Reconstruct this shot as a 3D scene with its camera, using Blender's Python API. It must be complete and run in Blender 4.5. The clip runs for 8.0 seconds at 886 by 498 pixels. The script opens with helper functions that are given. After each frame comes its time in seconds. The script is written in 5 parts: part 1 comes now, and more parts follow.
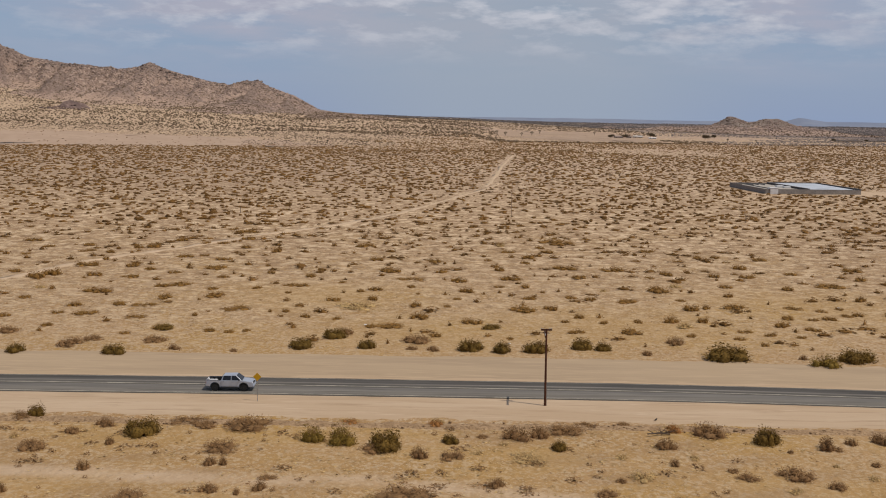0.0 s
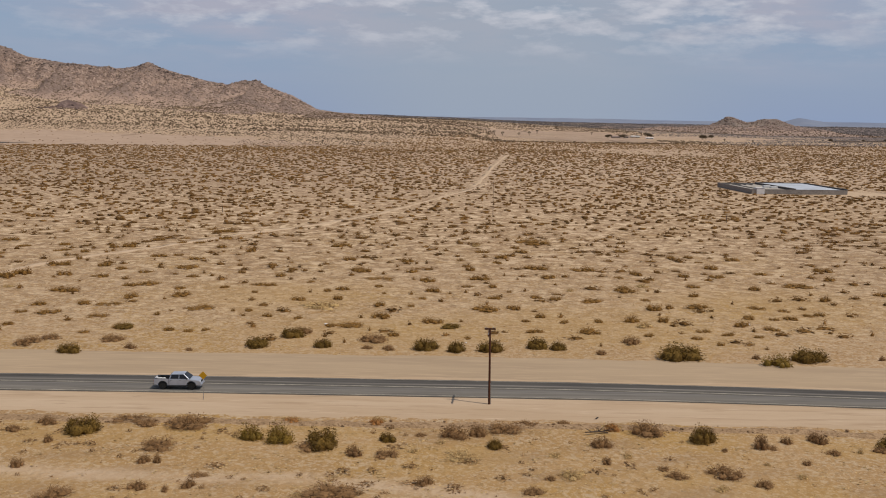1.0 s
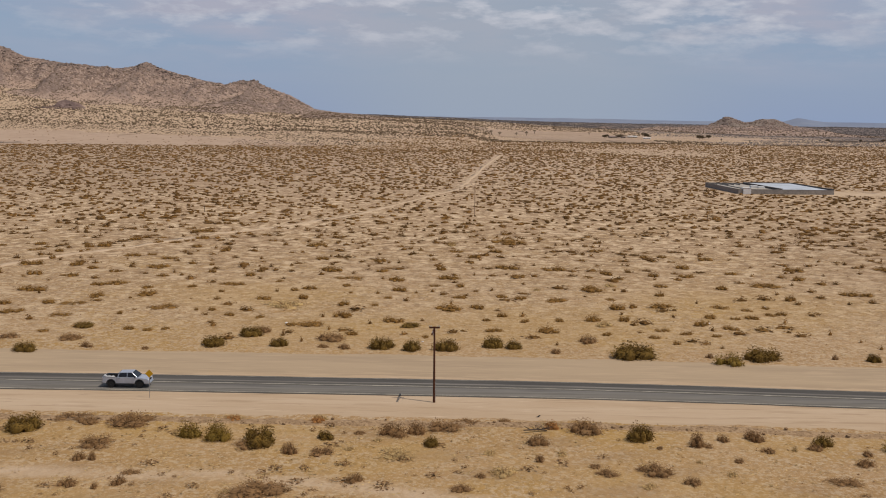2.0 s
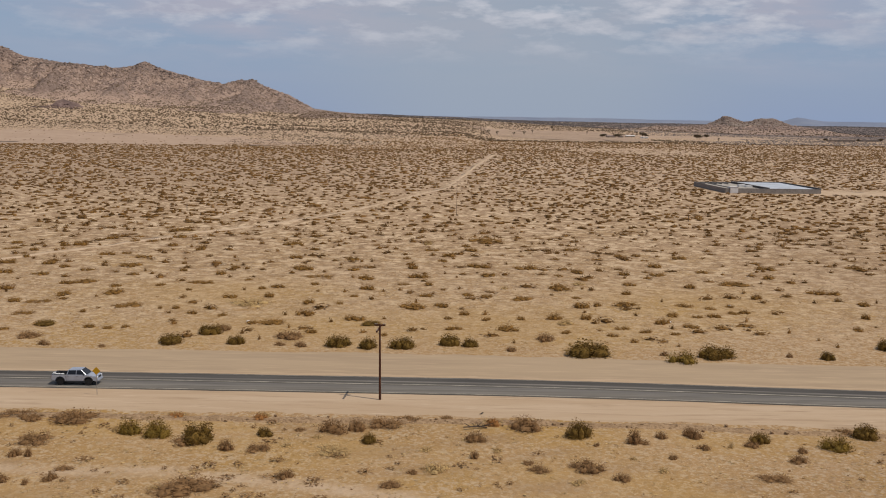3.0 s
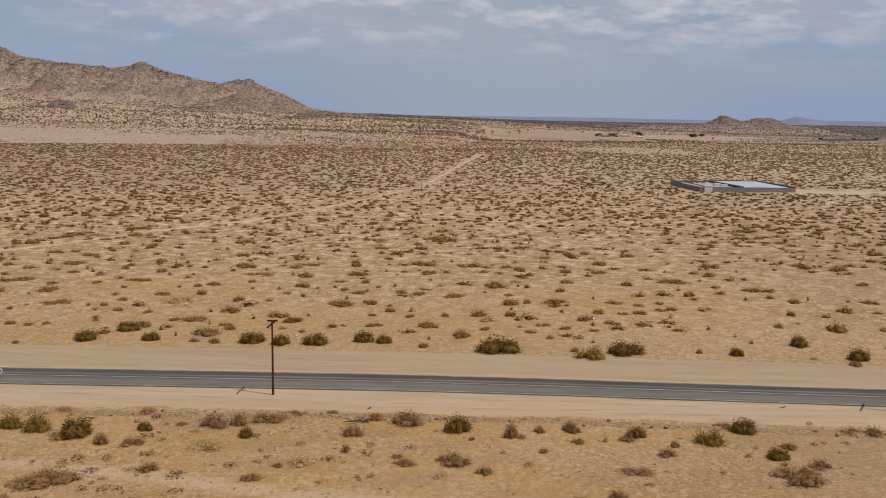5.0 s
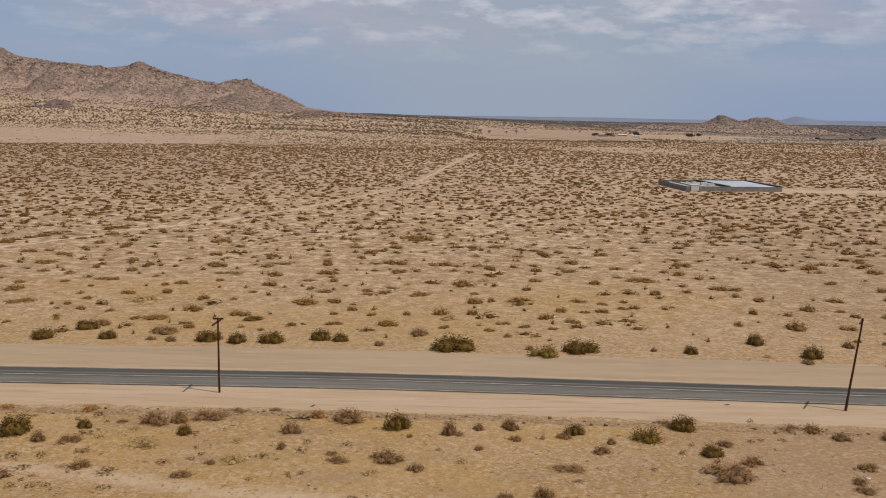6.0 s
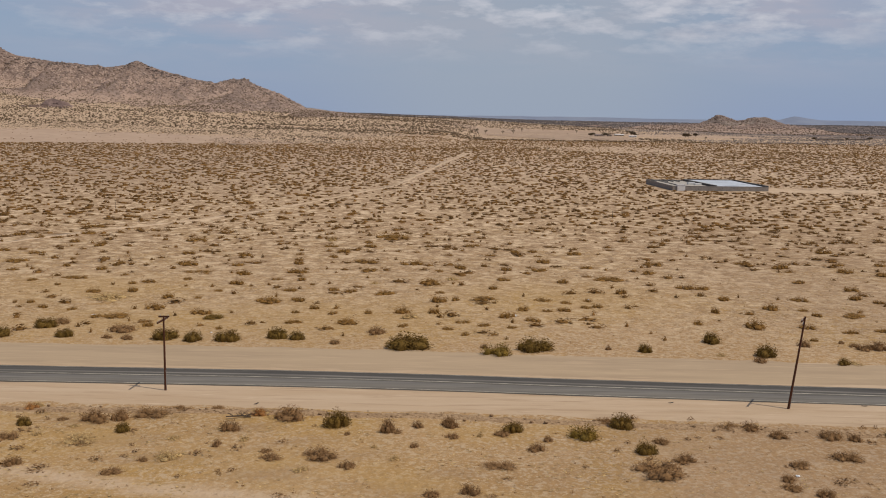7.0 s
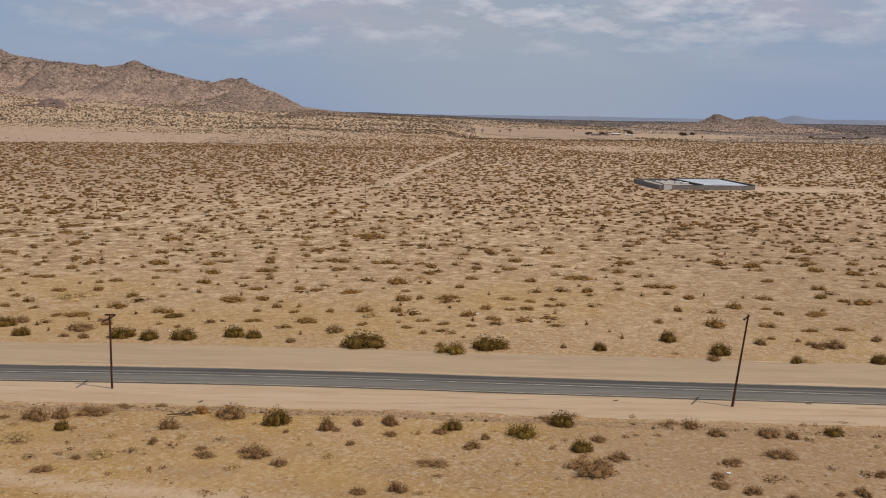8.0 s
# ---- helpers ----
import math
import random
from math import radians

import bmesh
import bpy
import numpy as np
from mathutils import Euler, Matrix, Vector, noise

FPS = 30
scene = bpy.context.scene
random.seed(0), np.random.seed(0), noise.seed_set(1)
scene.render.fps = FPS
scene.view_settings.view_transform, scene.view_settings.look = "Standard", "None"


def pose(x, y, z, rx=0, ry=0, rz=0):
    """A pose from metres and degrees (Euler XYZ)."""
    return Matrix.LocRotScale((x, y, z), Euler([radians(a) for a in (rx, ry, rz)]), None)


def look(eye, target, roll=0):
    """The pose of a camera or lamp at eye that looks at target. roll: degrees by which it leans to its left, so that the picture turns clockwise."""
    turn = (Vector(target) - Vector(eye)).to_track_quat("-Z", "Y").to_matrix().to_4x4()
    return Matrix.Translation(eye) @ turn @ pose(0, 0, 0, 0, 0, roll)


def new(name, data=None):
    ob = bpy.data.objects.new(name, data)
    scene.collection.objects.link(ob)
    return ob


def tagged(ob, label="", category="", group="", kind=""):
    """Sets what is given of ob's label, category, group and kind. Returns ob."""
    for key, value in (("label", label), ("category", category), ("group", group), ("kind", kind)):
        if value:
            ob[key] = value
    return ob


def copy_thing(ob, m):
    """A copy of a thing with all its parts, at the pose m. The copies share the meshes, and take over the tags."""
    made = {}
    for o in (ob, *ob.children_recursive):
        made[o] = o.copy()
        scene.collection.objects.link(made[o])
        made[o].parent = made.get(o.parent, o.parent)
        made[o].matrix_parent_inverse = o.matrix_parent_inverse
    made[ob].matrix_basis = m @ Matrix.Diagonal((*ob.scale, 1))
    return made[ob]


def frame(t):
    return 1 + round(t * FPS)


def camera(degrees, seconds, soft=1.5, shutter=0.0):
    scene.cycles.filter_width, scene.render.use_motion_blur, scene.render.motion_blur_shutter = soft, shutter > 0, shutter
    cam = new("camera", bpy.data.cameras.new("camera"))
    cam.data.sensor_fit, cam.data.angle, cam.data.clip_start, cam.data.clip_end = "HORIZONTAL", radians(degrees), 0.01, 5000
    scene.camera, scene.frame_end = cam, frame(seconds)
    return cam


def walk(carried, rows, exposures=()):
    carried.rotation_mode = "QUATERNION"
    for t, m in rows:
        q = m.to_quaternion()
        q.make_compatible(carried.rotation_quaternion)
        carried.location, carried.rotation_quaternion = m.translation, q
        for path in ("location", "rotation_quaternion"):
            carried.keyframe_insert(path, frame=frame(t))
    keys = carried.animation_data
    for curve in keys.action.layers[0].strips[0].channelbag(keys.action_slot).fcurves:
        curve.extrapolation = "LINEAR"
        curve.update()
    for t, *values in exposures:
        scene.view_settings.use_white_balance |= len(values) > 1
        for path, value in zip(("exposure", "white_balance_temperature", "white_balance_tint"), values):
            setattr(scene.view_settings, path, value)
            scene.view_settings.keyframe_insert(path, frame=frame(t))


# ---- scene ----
cam = camera(47.07, 8.0, soft=1.05, shutter=0.15)
# seconds, place of the drone in metres, yaw, pitch, roll in degrees
ROWS = [
    (0.0, 0.00, 0.00, 31.00, 0.000, -7.280, 0.918),
    (0.5, 3.07, -0.35, 31.09, 0.013, -7.284, 0.937),
    (1.0, 6.13, -0.68, 31.15, 0.027, -7.286, 0.953),
    (1.5, 9.20, -0.98, 31.19, 0.040, -7.284, 0.964),
    (2.0, 12.27, -1.27, 31.22, 0.057, -7.286, 0.969),
    (2.5, 15.33, -1.53, 31.22, 0.080, -7.297, 0.966),
    (3.0, 18.40, -1.77, 31.22, 0.109, -7.317, 0.957),
    (3.5, 21.47, -2.00, 31.21, 0.140, -7.333, 0.945),
    (4.0, 24.53, -2.20, 31.18, 0.170, -7.337, 0.932),
    (4.5, 27.60, -2.39, 31.16, 0.196, -7.334, 0.918),
    (5.0, 30.66, -2.56, 31.12, 0.216, -7.335, 0.904),
    (5.5, 33.73, -2.72, 31.09, 0.227, -7.340, 0.894),
    (6.0, 36.79, -2.85, 31.06, 0.232, -7.347, 0.894),
    (6.5, 39.85, -2.98, 31.04, 0.230, -7.352, 0.909),
    (7.0, 42.91, -3.09, 31.02, 0.228, -7.360, 0.919),
    (7.5, 45.96, -3.18, 31.01, 0.230, -7.375, 0.907),
    (8.0, 49.02, -3.26, 31.01, 0.236, -7.395, 0.881),
]


def heading(x, y, z, yaw, pitch, roll):
    ahead = Vector((-math.sin(radians(yaw)) * math.cos(radians(pitch)), math.cos(radians(yaw)) * math.cos(radians(pitch)), math.sin(radians(pitch))))
    eye = Vector((x, y, z))
    return look(eye, eye + ahead, roll)


walk(cam, [(t, heading(*row)) for t, *row in ROWS], [(0.0, 0.0), (8.0, 0.0)])

# ---- light ----
SUN_WAY = Vector((0.42, -0.17, 0.89)).normalized()
sun_data = bpy.data.lights.new("sun", "SUN")
sun_data.energy, sun_data.angle, sun_data.color = 2.78, radians(0.5), (1.0, 0.92, 0.81)
sun = new("sun", sun_data)
sun.matrix_world = look(SUN_WAY * 400, (0, 0, 0))

world = bpy.data.worlds.new("desert_sky")
scene.world = world
world.use_nodes = True
wn, wl = world.node_tree.nodes, world.node_tree.links
wn.clear()
sky = wn.new("ShaderNodeTexSky")
sky.sky_type, sky.sun_disc = "NISHITA", False
sky.sun_elevation, sky.sun_rotation = math.asin(SUN_WAY.z), math.atan2(SUN_WAY.x, SUN_WAY.y)
sky.air_density, sky.dust_density, sky.ozone_density, sky.altitude = 1.0, 1.6, 1.5, 900
place = wn.new("ShaderNodeTexCoord")
stretch = wn.new("ShaderNodeMapping")
stretch.inputs["Scale"].default_value = (11.0, 11.0, 62.0)
stretch.inputs["Location"].default_value = (0.35, 0.0, 0.2)
wl.new(place.outputs["Generated"], stretch.inputs["Vector"])
puffs = wn.new("ShaderNodeTexNoise")
puffs.inputs["Scale"].default_value, puffs.inputs["Detail"].default_value, puffs.inputs["Roughness"].default_value = 1.1, 9.0, 0.56
puffs.inputs["Distortion"].default_value = 0.25
wl.new(stretch.outputs["Vector"], puffs.inputs["Vector"])
cover = wn.new("ShaderNodeMapRange")
cover.inputs["From Min"].default_value, cover.inputs["From Max"].default_value = 0.40, 0.60
banks = wn.new("ShaderNodeTexNoise")
banks.inputs["Scale"].default_value, banks.inputs["Detail"].default_value = 0.3, 3.0
wl.new(stretch.outputs["Vector"], banks.inputs["Vector"])
blend = wn.new("ShaderNodeMix")
blend.inputs["Factor"].default_value = 0.5
wl.new(puffs.outputs["Fac"], blend.inputs["A"])
wl.new(banks.outputs["Fac"], blend.inputs["B"])
wl.new(blend.outputs["Result"], cover.inputs["Value"])
# clouds thin out towards the horizon
split = wn.new("ShaderNodeSeparateXYZ")
wl.new(place.outputs["Generated"], split.inputs[0])
rise = wn.new("ShaderNodeMapRange")
rise.inputs["From Min"].default_value, rise.inputs["From Max"].default_value = 0.03, 0.085
wl.new(split.outputs["Z"], rise.inputs["Value"])
amount = wn.new("ShaderNodeMath")
amount.operation = "MULTIPLY"
wl.new(cover.outputs[0], amount.inputs[0])
wl.new(rise.outputs[0], amount.inputs[1])
gap = wn.new("ShaderNodeMapRange")
gap.interpolation_type = "SMOOTHSTEP"
gap.inputs["From Min"].default_value, gap.inputs["From Max"].default_value = -0.42, -0.22
gap.inputs["To Min"].default_value = 0.25
wl.new(split.outputs["X"], gap.inputs["Value"])
gap_east = wn.new("ShaderNodeMapRange")
gap_east.interpolation_type = "SMOOTHSTEP"
gap_east.inputs["From Min"].default_value, gap_east.inputs["From Max"].default_value = 0.44, 0.28
gap_east.inputs["To Min"].default_value = 0.45
wl.new(split.outputs["X"], gap_east.inputs["Value"])
gaps = wn.new("ShaderNodeMath")
gaps.operation = "MULTIPLY"
wl.new(gap.outputs[0], gaps.inputs[0])
wl.new(gap_east.outputs[0], gaps.inputs[1])
haze = wn.new("ShaderNodeMapRange")
haze.inputs["From Min"].default_value, haze.inputs["From Max"].default_value = 0.0, 0.28
haze.inputs["To Min"].default_value, haze.inputs["To Max"].default_value = 0.95, 0.0
wl.new(split.outputs["Z"], haze.inputs["Value"])
tame = wn.new("ShaderNodeMix")
tame.data_type = "RGBA"
tame.inputs["B"].default_value = (3.3, 4.22, 6.25, 1)
wl.new(haze.outputs[0], tame.inputs["Factor"])
wl.new(sky.outputs[0], tame.inputs["A"])
mix = wn.new("ShaderNodeMix")
mix.data_type = "RGBA"
mix.inputs["B"].default_value = (4.85, 5.0, 6.1, 1)
broken = wn.new("ShaderNodeMath")
broken.operation = "MULTIPLY"
wl.new(amount.outputs[0], broken.inputs[0])
wl.new(gaps.outputs[0], broken.inputs[1])
wl.new(broken.outputs[0], mix.inputs["Factor"])
wl.new(tame.outputs["Result"], mix.inputs["A"])
# a thin grey veil under the deck, north of the walk
shift_x = wn.new("ShaderNodeMath")
shift_x.operation = "SUBTRACT"
shift_x.inputs[1].default_value = 0.07
wl.new(split.outputs["X"], shift_x.inputs[0])
lean_x = wn.new("ShaderNodeMath")
lean_x.operation = "ABSOLUTE"
wl.new(shift_x.outputs[0], lean_x.inputs[0])
veil = wn.new("ShaderNodeMapRange")
veil.interpolation_type = "SMOOTHSTEP"
veil.inputs["From Min"].default_value, veil.inputs["From Max"].default_value = 0.27, 0.05
veil.inputs["To Max"].default_value = 0.65
wl.new(lean_x.outputs[0], veil.inputs["Value"])
greyed = wn.new("ShaderNodeMix")
greyed.data_type = "RGBA"
greyed.inputs["B"].default_value = (4.2, 4.82, 5.7, 1)
wl.new(veil.outputs[0], greyed.inputs["Factor"])
wl.new(mix.outputs["Result"], greyed.inputs["A"])
# brighter tops in the cloud deck
tufts = wn.new("ShaderNodeTexNoise")
tufts.inputs["Scale"].default_value, tufts.inputs["Detail"].default_value, tufts.inputs["Roughness"].default_value = 1.0, 8.0, 0.6
heap = wn.new("ShaderNodeMapping")
heap.inputs["Scale"].default_value = (17.0, 17.0, 58.0)
wl.new(place.outputs["Generated"], heap.inputs["Vector"])
wl.new(heap.outputs["Vector"], tufts.inputs["Vector"])
tops = wn.new("ShaderNodeMapRange")
tops.inputs["From Min"].default_value, tops.inputs["From Max"].default_value = 0.49, 0.67
wl.new(tufts.outputs["Fac"], tops.inputs["Value"])
climb = wn.new("ShaderNodeMapRange")
climb.inputs["From Min"].default_value, climb.inputs["From Max"].default_value = 0.05, 0.095
wl.new(split.outputs["Z"], climb.inputs["Value"])
bright = wn.new("ShaderNodeMath")
bright.operation = "MULTIPLY"
wl.new(tops.outputs[0], bright.inputs[0])
wl.new(climb.outputs[0], bright.inputs[1])
crown = wn.new("ShaderNodeMix")
crown.data_type = "RGBA"
crown.inputs["B"].default_value = (6.6, 6.8, 7.6, 1)
puffed = wn.new("ShaderNodeMath")
puffed.operation = "MULTIPLY"
wl.new(bright.outputs[0], puffed.inputs[0])
wl.new(gaps.outputs[0], puffed.inputs[1])
wl.new(puffed.outputs[0], crown.inputs["Factor"])
wl.new(greyed.outputs["Result"], crown.inputs["A"])
glow = wn.new("ShaderNodeBackground")
glow.inputs["Strength"].default_value = 0.08
wl.new(crown.outputs["Result"], glow.inputs["Color"])
wl.new(glow.outputs[0], wn.new("ShaderNodeOutputWorld").inputs["Surface"])


# ---- materials ----
def layered(name, tones, rough=0.9, bump=0.0, bump_scale=20.0, steps=((0.5, 0.35, 0.65),), spread=0.0, metal=0.0, squash=(1, 1, 1), own=0.0, reach=None, worn=()):
    """tones: a first colour and one more for each step (scale per metre, from, to) of noise that blends it in. own: brightness by object. reach: for some steps, by number, the distance north over which they come in or fade. worn: masks on the mesh and the colours of the soil there."""
    m = bpy.data.materials.new(name)
    m.use_nodes = True
    n, l = m.node_tree.nodes, m.node_tree.links
    bsdf = n["Principled BSDF"]
    bsdf.inputs["Roughness"].default_value, bsdf.inputs["Metallic"].default_value = rough, metal
    bsdf.inputs["Specular IOR Level"].default_value = 0.2
    tc = n.new("ShaderNodeTexCoord")
    mp = n.new("ShaderNodeMapping")
    mp.inputs["Scale"].default_value = squash
    l.new(tc.outputs["Object"], mp.inputs["Vector"])
    last = n.new("ShaderNodeRGB")
    last.outputs[0].default_value = (*tones[0], 1)
    for k, ((scale, low, high), tone) in enumerate(zip(steps, tones[1:])):
        shift = n.new("ShaderNodeVectorMath")
        shift.operation = "ADD"
        shift.inputs[1].default_value = (13.7 * k + 3.1, 7.3 * k, 5.9 * k + 1.7)
        l.new(mp.outputs[0], shift.inputs[0])
        tex = n.new("ShaderNodeTexNoise")
        tex.inputs["Scale"].default_value, tex.inputs["Detail"].default_value, tex.inputs["Roughness"].default_value = scale, 6.0, 0.6
        l.new(shift.outputs[0], tex.inputs["Vector"])
        ramp = n.new("ShaderNodeMapRange")
        ramp.inputs["From Min"].default_value, ramp.inputs["From Max"].default_value = low, high
        l.new(tex.outputs["Fac"], ramp.inputs["Value"])
        mx = n.new("ShaderNodeMix")
        mx.data_type = "RGBA"
        share = ramp.outputs[0]
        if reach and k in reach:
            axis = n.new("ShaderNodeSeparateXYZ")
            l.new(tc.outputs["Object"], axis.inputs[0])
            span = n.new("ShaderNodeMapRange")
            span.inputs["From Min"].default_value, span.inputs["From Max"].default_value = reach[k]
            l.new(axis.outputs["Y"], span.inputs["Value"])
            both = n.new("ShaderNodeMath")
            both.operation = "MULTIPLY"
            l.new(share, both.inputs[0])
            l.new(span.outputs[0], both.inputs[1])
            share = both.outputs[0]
        l.new(share, mx.inputs["Factor"])
        l.new(last.outputs[0 if k == 0 else "Result"], mx.inputs["A"])
        mx.inputs["B"].default_value = (*tone, 1)
        last = mx
    out = last.outputs["Result"] if len(tones) > 1 else last.outputs[0]
    for mask_name, tone in worn:
        mask = n.new("ShaderNodeAttribute")
        mask.attribute_name = mask_name
        trod = n.new("ShaderNodeMix")
        trod.data_type = "RGBA"
        l.new(mask.outputs["Fac"], trod.inputs["Factor"])
        l.new(out, trod.inputs["A"])
        trod.inputs["B"].default_value = (*tone, 1)
        out = trod.outputs["Result"]
    if own > 0 or spread > 0:
        vary = n.new("ShaderNodeMapRange")
        width = own if own > 0 else spread
        vary.inputs["To Min"].default_value, vary.inputs["To Max"].default_value = 1 - width, 1 + width
        if own > 0:
            l.new(n.new("ShaderNodeObjectInfo").outputs["Random"], vary.inputs["Value"])
        else:
            l.new(n.new("ShaderNodeNewGeometry").outputs["Random Per Island"], vary.inputs["Value"])
        tint = n.new("ShaderNodeVectorMath")
        tint.operation = "SCALE"
        l.new(out, tint.inputs[0])
        l.new(vary.outputs[0], tint.inputs["Scale"])
        out = tint.outputs[0]
    l.new(out, bsdf.inputs["Base Color"])
    if bump > 0:
        grain = n.new("ShaderNodeTexNoise")
        grain.inputs["Scale"].default_value, grain.inputs["Detail"].default_value = bump_scale, 5.0
        l.new(mp.outputs[0], grain.inputs["Vector"])
        bp = n.new("ShaderNodeBump")
        bp.inputs["Strength"].default_value, bp.inputs["Distance"].default_value = bump, 0.6 / bump_scale
        l.new(grain.outputs["Fac"], bp.inputs["Height"])
        l.new(bp.outputs[0], bsdf.inputs["Normal"])
    return m


# step 2 pales and step 8 greys the far sand: distance haze in colour
SAND = layered("desert_sand_hazed_far", [(0.335, 0.198, 0.083), (0.386, 0.241, 0.119), (0.355, 0.208, 0.066), (0.445, 0.317, 0.24), (0.555, 0.402, 0.243), (0.262, 0.164, 0.083), (0.265, 0.165, 0.08), (0.455, 0.328, 0.203), (0.50, 0.366, 0.23), (0.145, 0.128, 0.128), (0.61, 0.45, 0.287), (0.25, 0.156, 0.083)], rough=0.95, bump=0.6, bump_scale=1.4,
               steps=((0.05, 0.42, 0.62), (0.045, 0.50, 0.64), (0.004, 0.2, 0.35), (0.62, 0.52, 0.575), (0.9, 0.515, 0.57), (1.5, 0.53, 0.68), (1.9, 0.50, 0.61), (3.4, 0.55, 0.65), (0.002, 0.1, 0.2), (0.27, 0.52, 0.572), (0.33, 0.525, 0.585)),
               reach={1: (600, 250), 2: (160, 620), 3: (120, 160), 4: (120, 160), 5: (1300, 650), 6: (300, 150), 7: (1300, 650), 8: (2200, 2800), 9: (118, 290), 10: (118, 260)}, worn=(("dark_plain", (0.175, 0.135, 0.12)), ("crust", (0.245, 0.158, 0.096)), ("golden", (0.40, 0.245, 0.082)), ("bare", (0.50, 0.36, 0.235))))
GRADED = layered("graded_dirt", [(0.439, 0.312, 0.197), (0.489, 0.359, 0.238), (0.36, 0.248, 0.151), (0.539, 0.4, 0.274), (0.3, 0.208, 0.131)], rough=0.95, bump=0.45, bump_scale=3.0,
                 steps=((0.3, 0.42, 0.62), (0.9, 0.53, 0.7), (2.0, 0.58, 0.72), (3.0, 0.64, 0.74)), squash=(0.10, 1, 1))
VERGE = layered("gravel_verge", [(0.403, 0.294, 0.185), (0.352, 0.255, 0.162), (0.449, 0.326, 0.206)], rough=0.95, bump=0.4, bump_scale=4.0, steps=((0.4, 0.42, 0.62), (1.6, 0.52, 0.68)), squash=(0.10, 1, 1))
TRACK = layered("bare_track", [(0.54, 0.394, 0.26), (0.44, 0.31, 0.195)], rough=0.95, bump=0.3, bump_scale=3.0, steps=((0.3, 0.42, 0.66),))
FLAT = layered("bare_flat", [(0.405, 0.284, 0.198), (0.44, 0.313, 0.22), (0.355, 0.245, 0.165)], rough=0.95, steps=((0.02, 0.42, 0.6), (0.08, 0.5, 0.68)))
FIELD = layered("cleared_field", [(0.36, 0.252, 0.172), (0.40, 0.284, 0.197), (0.30, 0.205, 0.138)], rough=0.95, steps=((0.02, 0.42, 0.6), (0.06, 0.5, 0.68)))
BERM = layered("loose_dirt", [(0.285, 0.182, 0.098), (0.37, 0.245, 0.138), (0.19, 0.116, 0.06)], rough=1.0, bump=1.0, bump_scale=3.0, steps=((1.2, 0.42, 0.58), (2.6, 0.5, 0.64)), spread=0.25)
ASPHALT = layered("worn_asphalt", [(0.088, 0.077, 0.064), (0.116, 0.102, 0.085), (0.065, 0.057, 0.048)], rough=0.85, bump=0.3, bump_scale=30.0, steps=((0.8, 0.4, 0.65), (2.0, 0.52, 0.7)), squash=(0.05, 1, 1))
PALE_ASPHALT = layered("sun_bleached_asphalt", [(0.158, 0.141, 0.119), (0.198, 0.177, 0.149), (0.115, 0.103, 0.089)], rough=0.85, bump=0.3, bump_scale=30.0, steps=((0.9, 0.42, 0.62), (1.8, 0.5, 0.66)), squash=(0.05, 1, 1))
LINE = layered("faded_road_paint", [(0.40, 0.36, 0.285), (0.22, 0.198, 0.16)], rough=0.8, steps=((0.5, 0.38, 0.62),))
ROCK = layered("weathered_granite", [(0.305, 0.213, 0.16), (0.235, 0.163, 0.127), (0.36, 0.258, 0.2), (0.155, 0.108, 0.087), (0.43, 0.318, 0.245)], rough=0.95, bump=1.0, bump_scale=0.14,
               steps=((0.010, 0.42, 0.6), (0.03, 0.5, 0.64), (0.11, 0.51, 0.59), (0.17, 0.55, 0.62)), worn=(("bare_rock", (0.185, 0.134, 0.11)), ("alluvium", (0.41, 0.288, 0.213))))
BOULDER = layered("boulder_rock", [(0.30, 0.218, 0.175), (0.245, 0.175, 0.143)], rough=0.95, steps=((0.05, 0.4, 0.6),), spread=0.2)
# the blue-grey of distance haze is put into this rock colour
HAZED_ROCK = layered("hazed_range_rock", [(0.185, 0.213, 0.28), (0.215, 0.24, 0.30)], rough=1.0, steps=((0.01, 0.4, 0.6),))
OUTCROP_ROCK = layered("dark_outcrop_rock", [(0.195, 0.132, 0.112), (0.14, 0.096, 0.083), (0.26, 0.18, 0.15)], rough=0.95, bump=0.8, bump_scale=0.15, steps=((0.05, 0.42, 0.6), (0.1, 0.5, 0.66)), spread=0.2)
BUTTE_ROCK = layered("dark_granite", [(0.215, 0.163, 0.13), (0.15, 0.113, 0.094), (0.28, 0.218, 0.174)], rough=0.95, bump=0.8, bump_scale=0.1, steps=((0.02, 0.42, 0.6), (0.05, 0.5, 0.66)))
GREEN = layered("creosote_leaf", [(0.142, 0.081, 0.015), (0.172, 0.1, 0.02), (0.112, 0.063, 0.013)], rough=0.85, steps=((0.9, 0.4, 0.62), (2.2, 0.52, 0.68)), spread=0.13)
YELLOWISH = layered("yellowed_leaf", [(0.205, 0.128, 0.022), (0.158, 0.092, 0.018), (0.26, 0.168, 0.036)], rough=0.85, steps=((0.8, 0.4, 0.62), (2.0, 0.5, 0.68)), spread=0.25)
BROWN = layered("dry_twig", [(0.242, 0.134, 0.056), (0.195, 0.108, 0.046), (0.285, 0.162, 0.07)], rough=0.9, steps=((0.8, 0.4, 0.6), (2.2, 0.52, 0.68)), spread=0.22)
RUSTY = layered("rust_twig", [(0.36, 0.165, 0.05), (0.27, 0.12, 0.036)], rough=0.9, steps=((1.2, 0.4, 0.62),), spread=0.25)
STRAWY = layered("straw", [(0.46, 0.31, 0.135), (0.38, 0.25, 0.105)], rough=0.9, steps=((0.6, 0.4, 0.62),), spread=0.3)
SAGEY = layered("sage_leaf", [(0.228, 0.116, 0.028), (0.265, 0.138, 0.036), (0.178, 0.092, 0.022)], rough=0.85, steps=((0.4, 0.4, 0.62), (1.3, 0.5, 0.66)), spread=0.28)
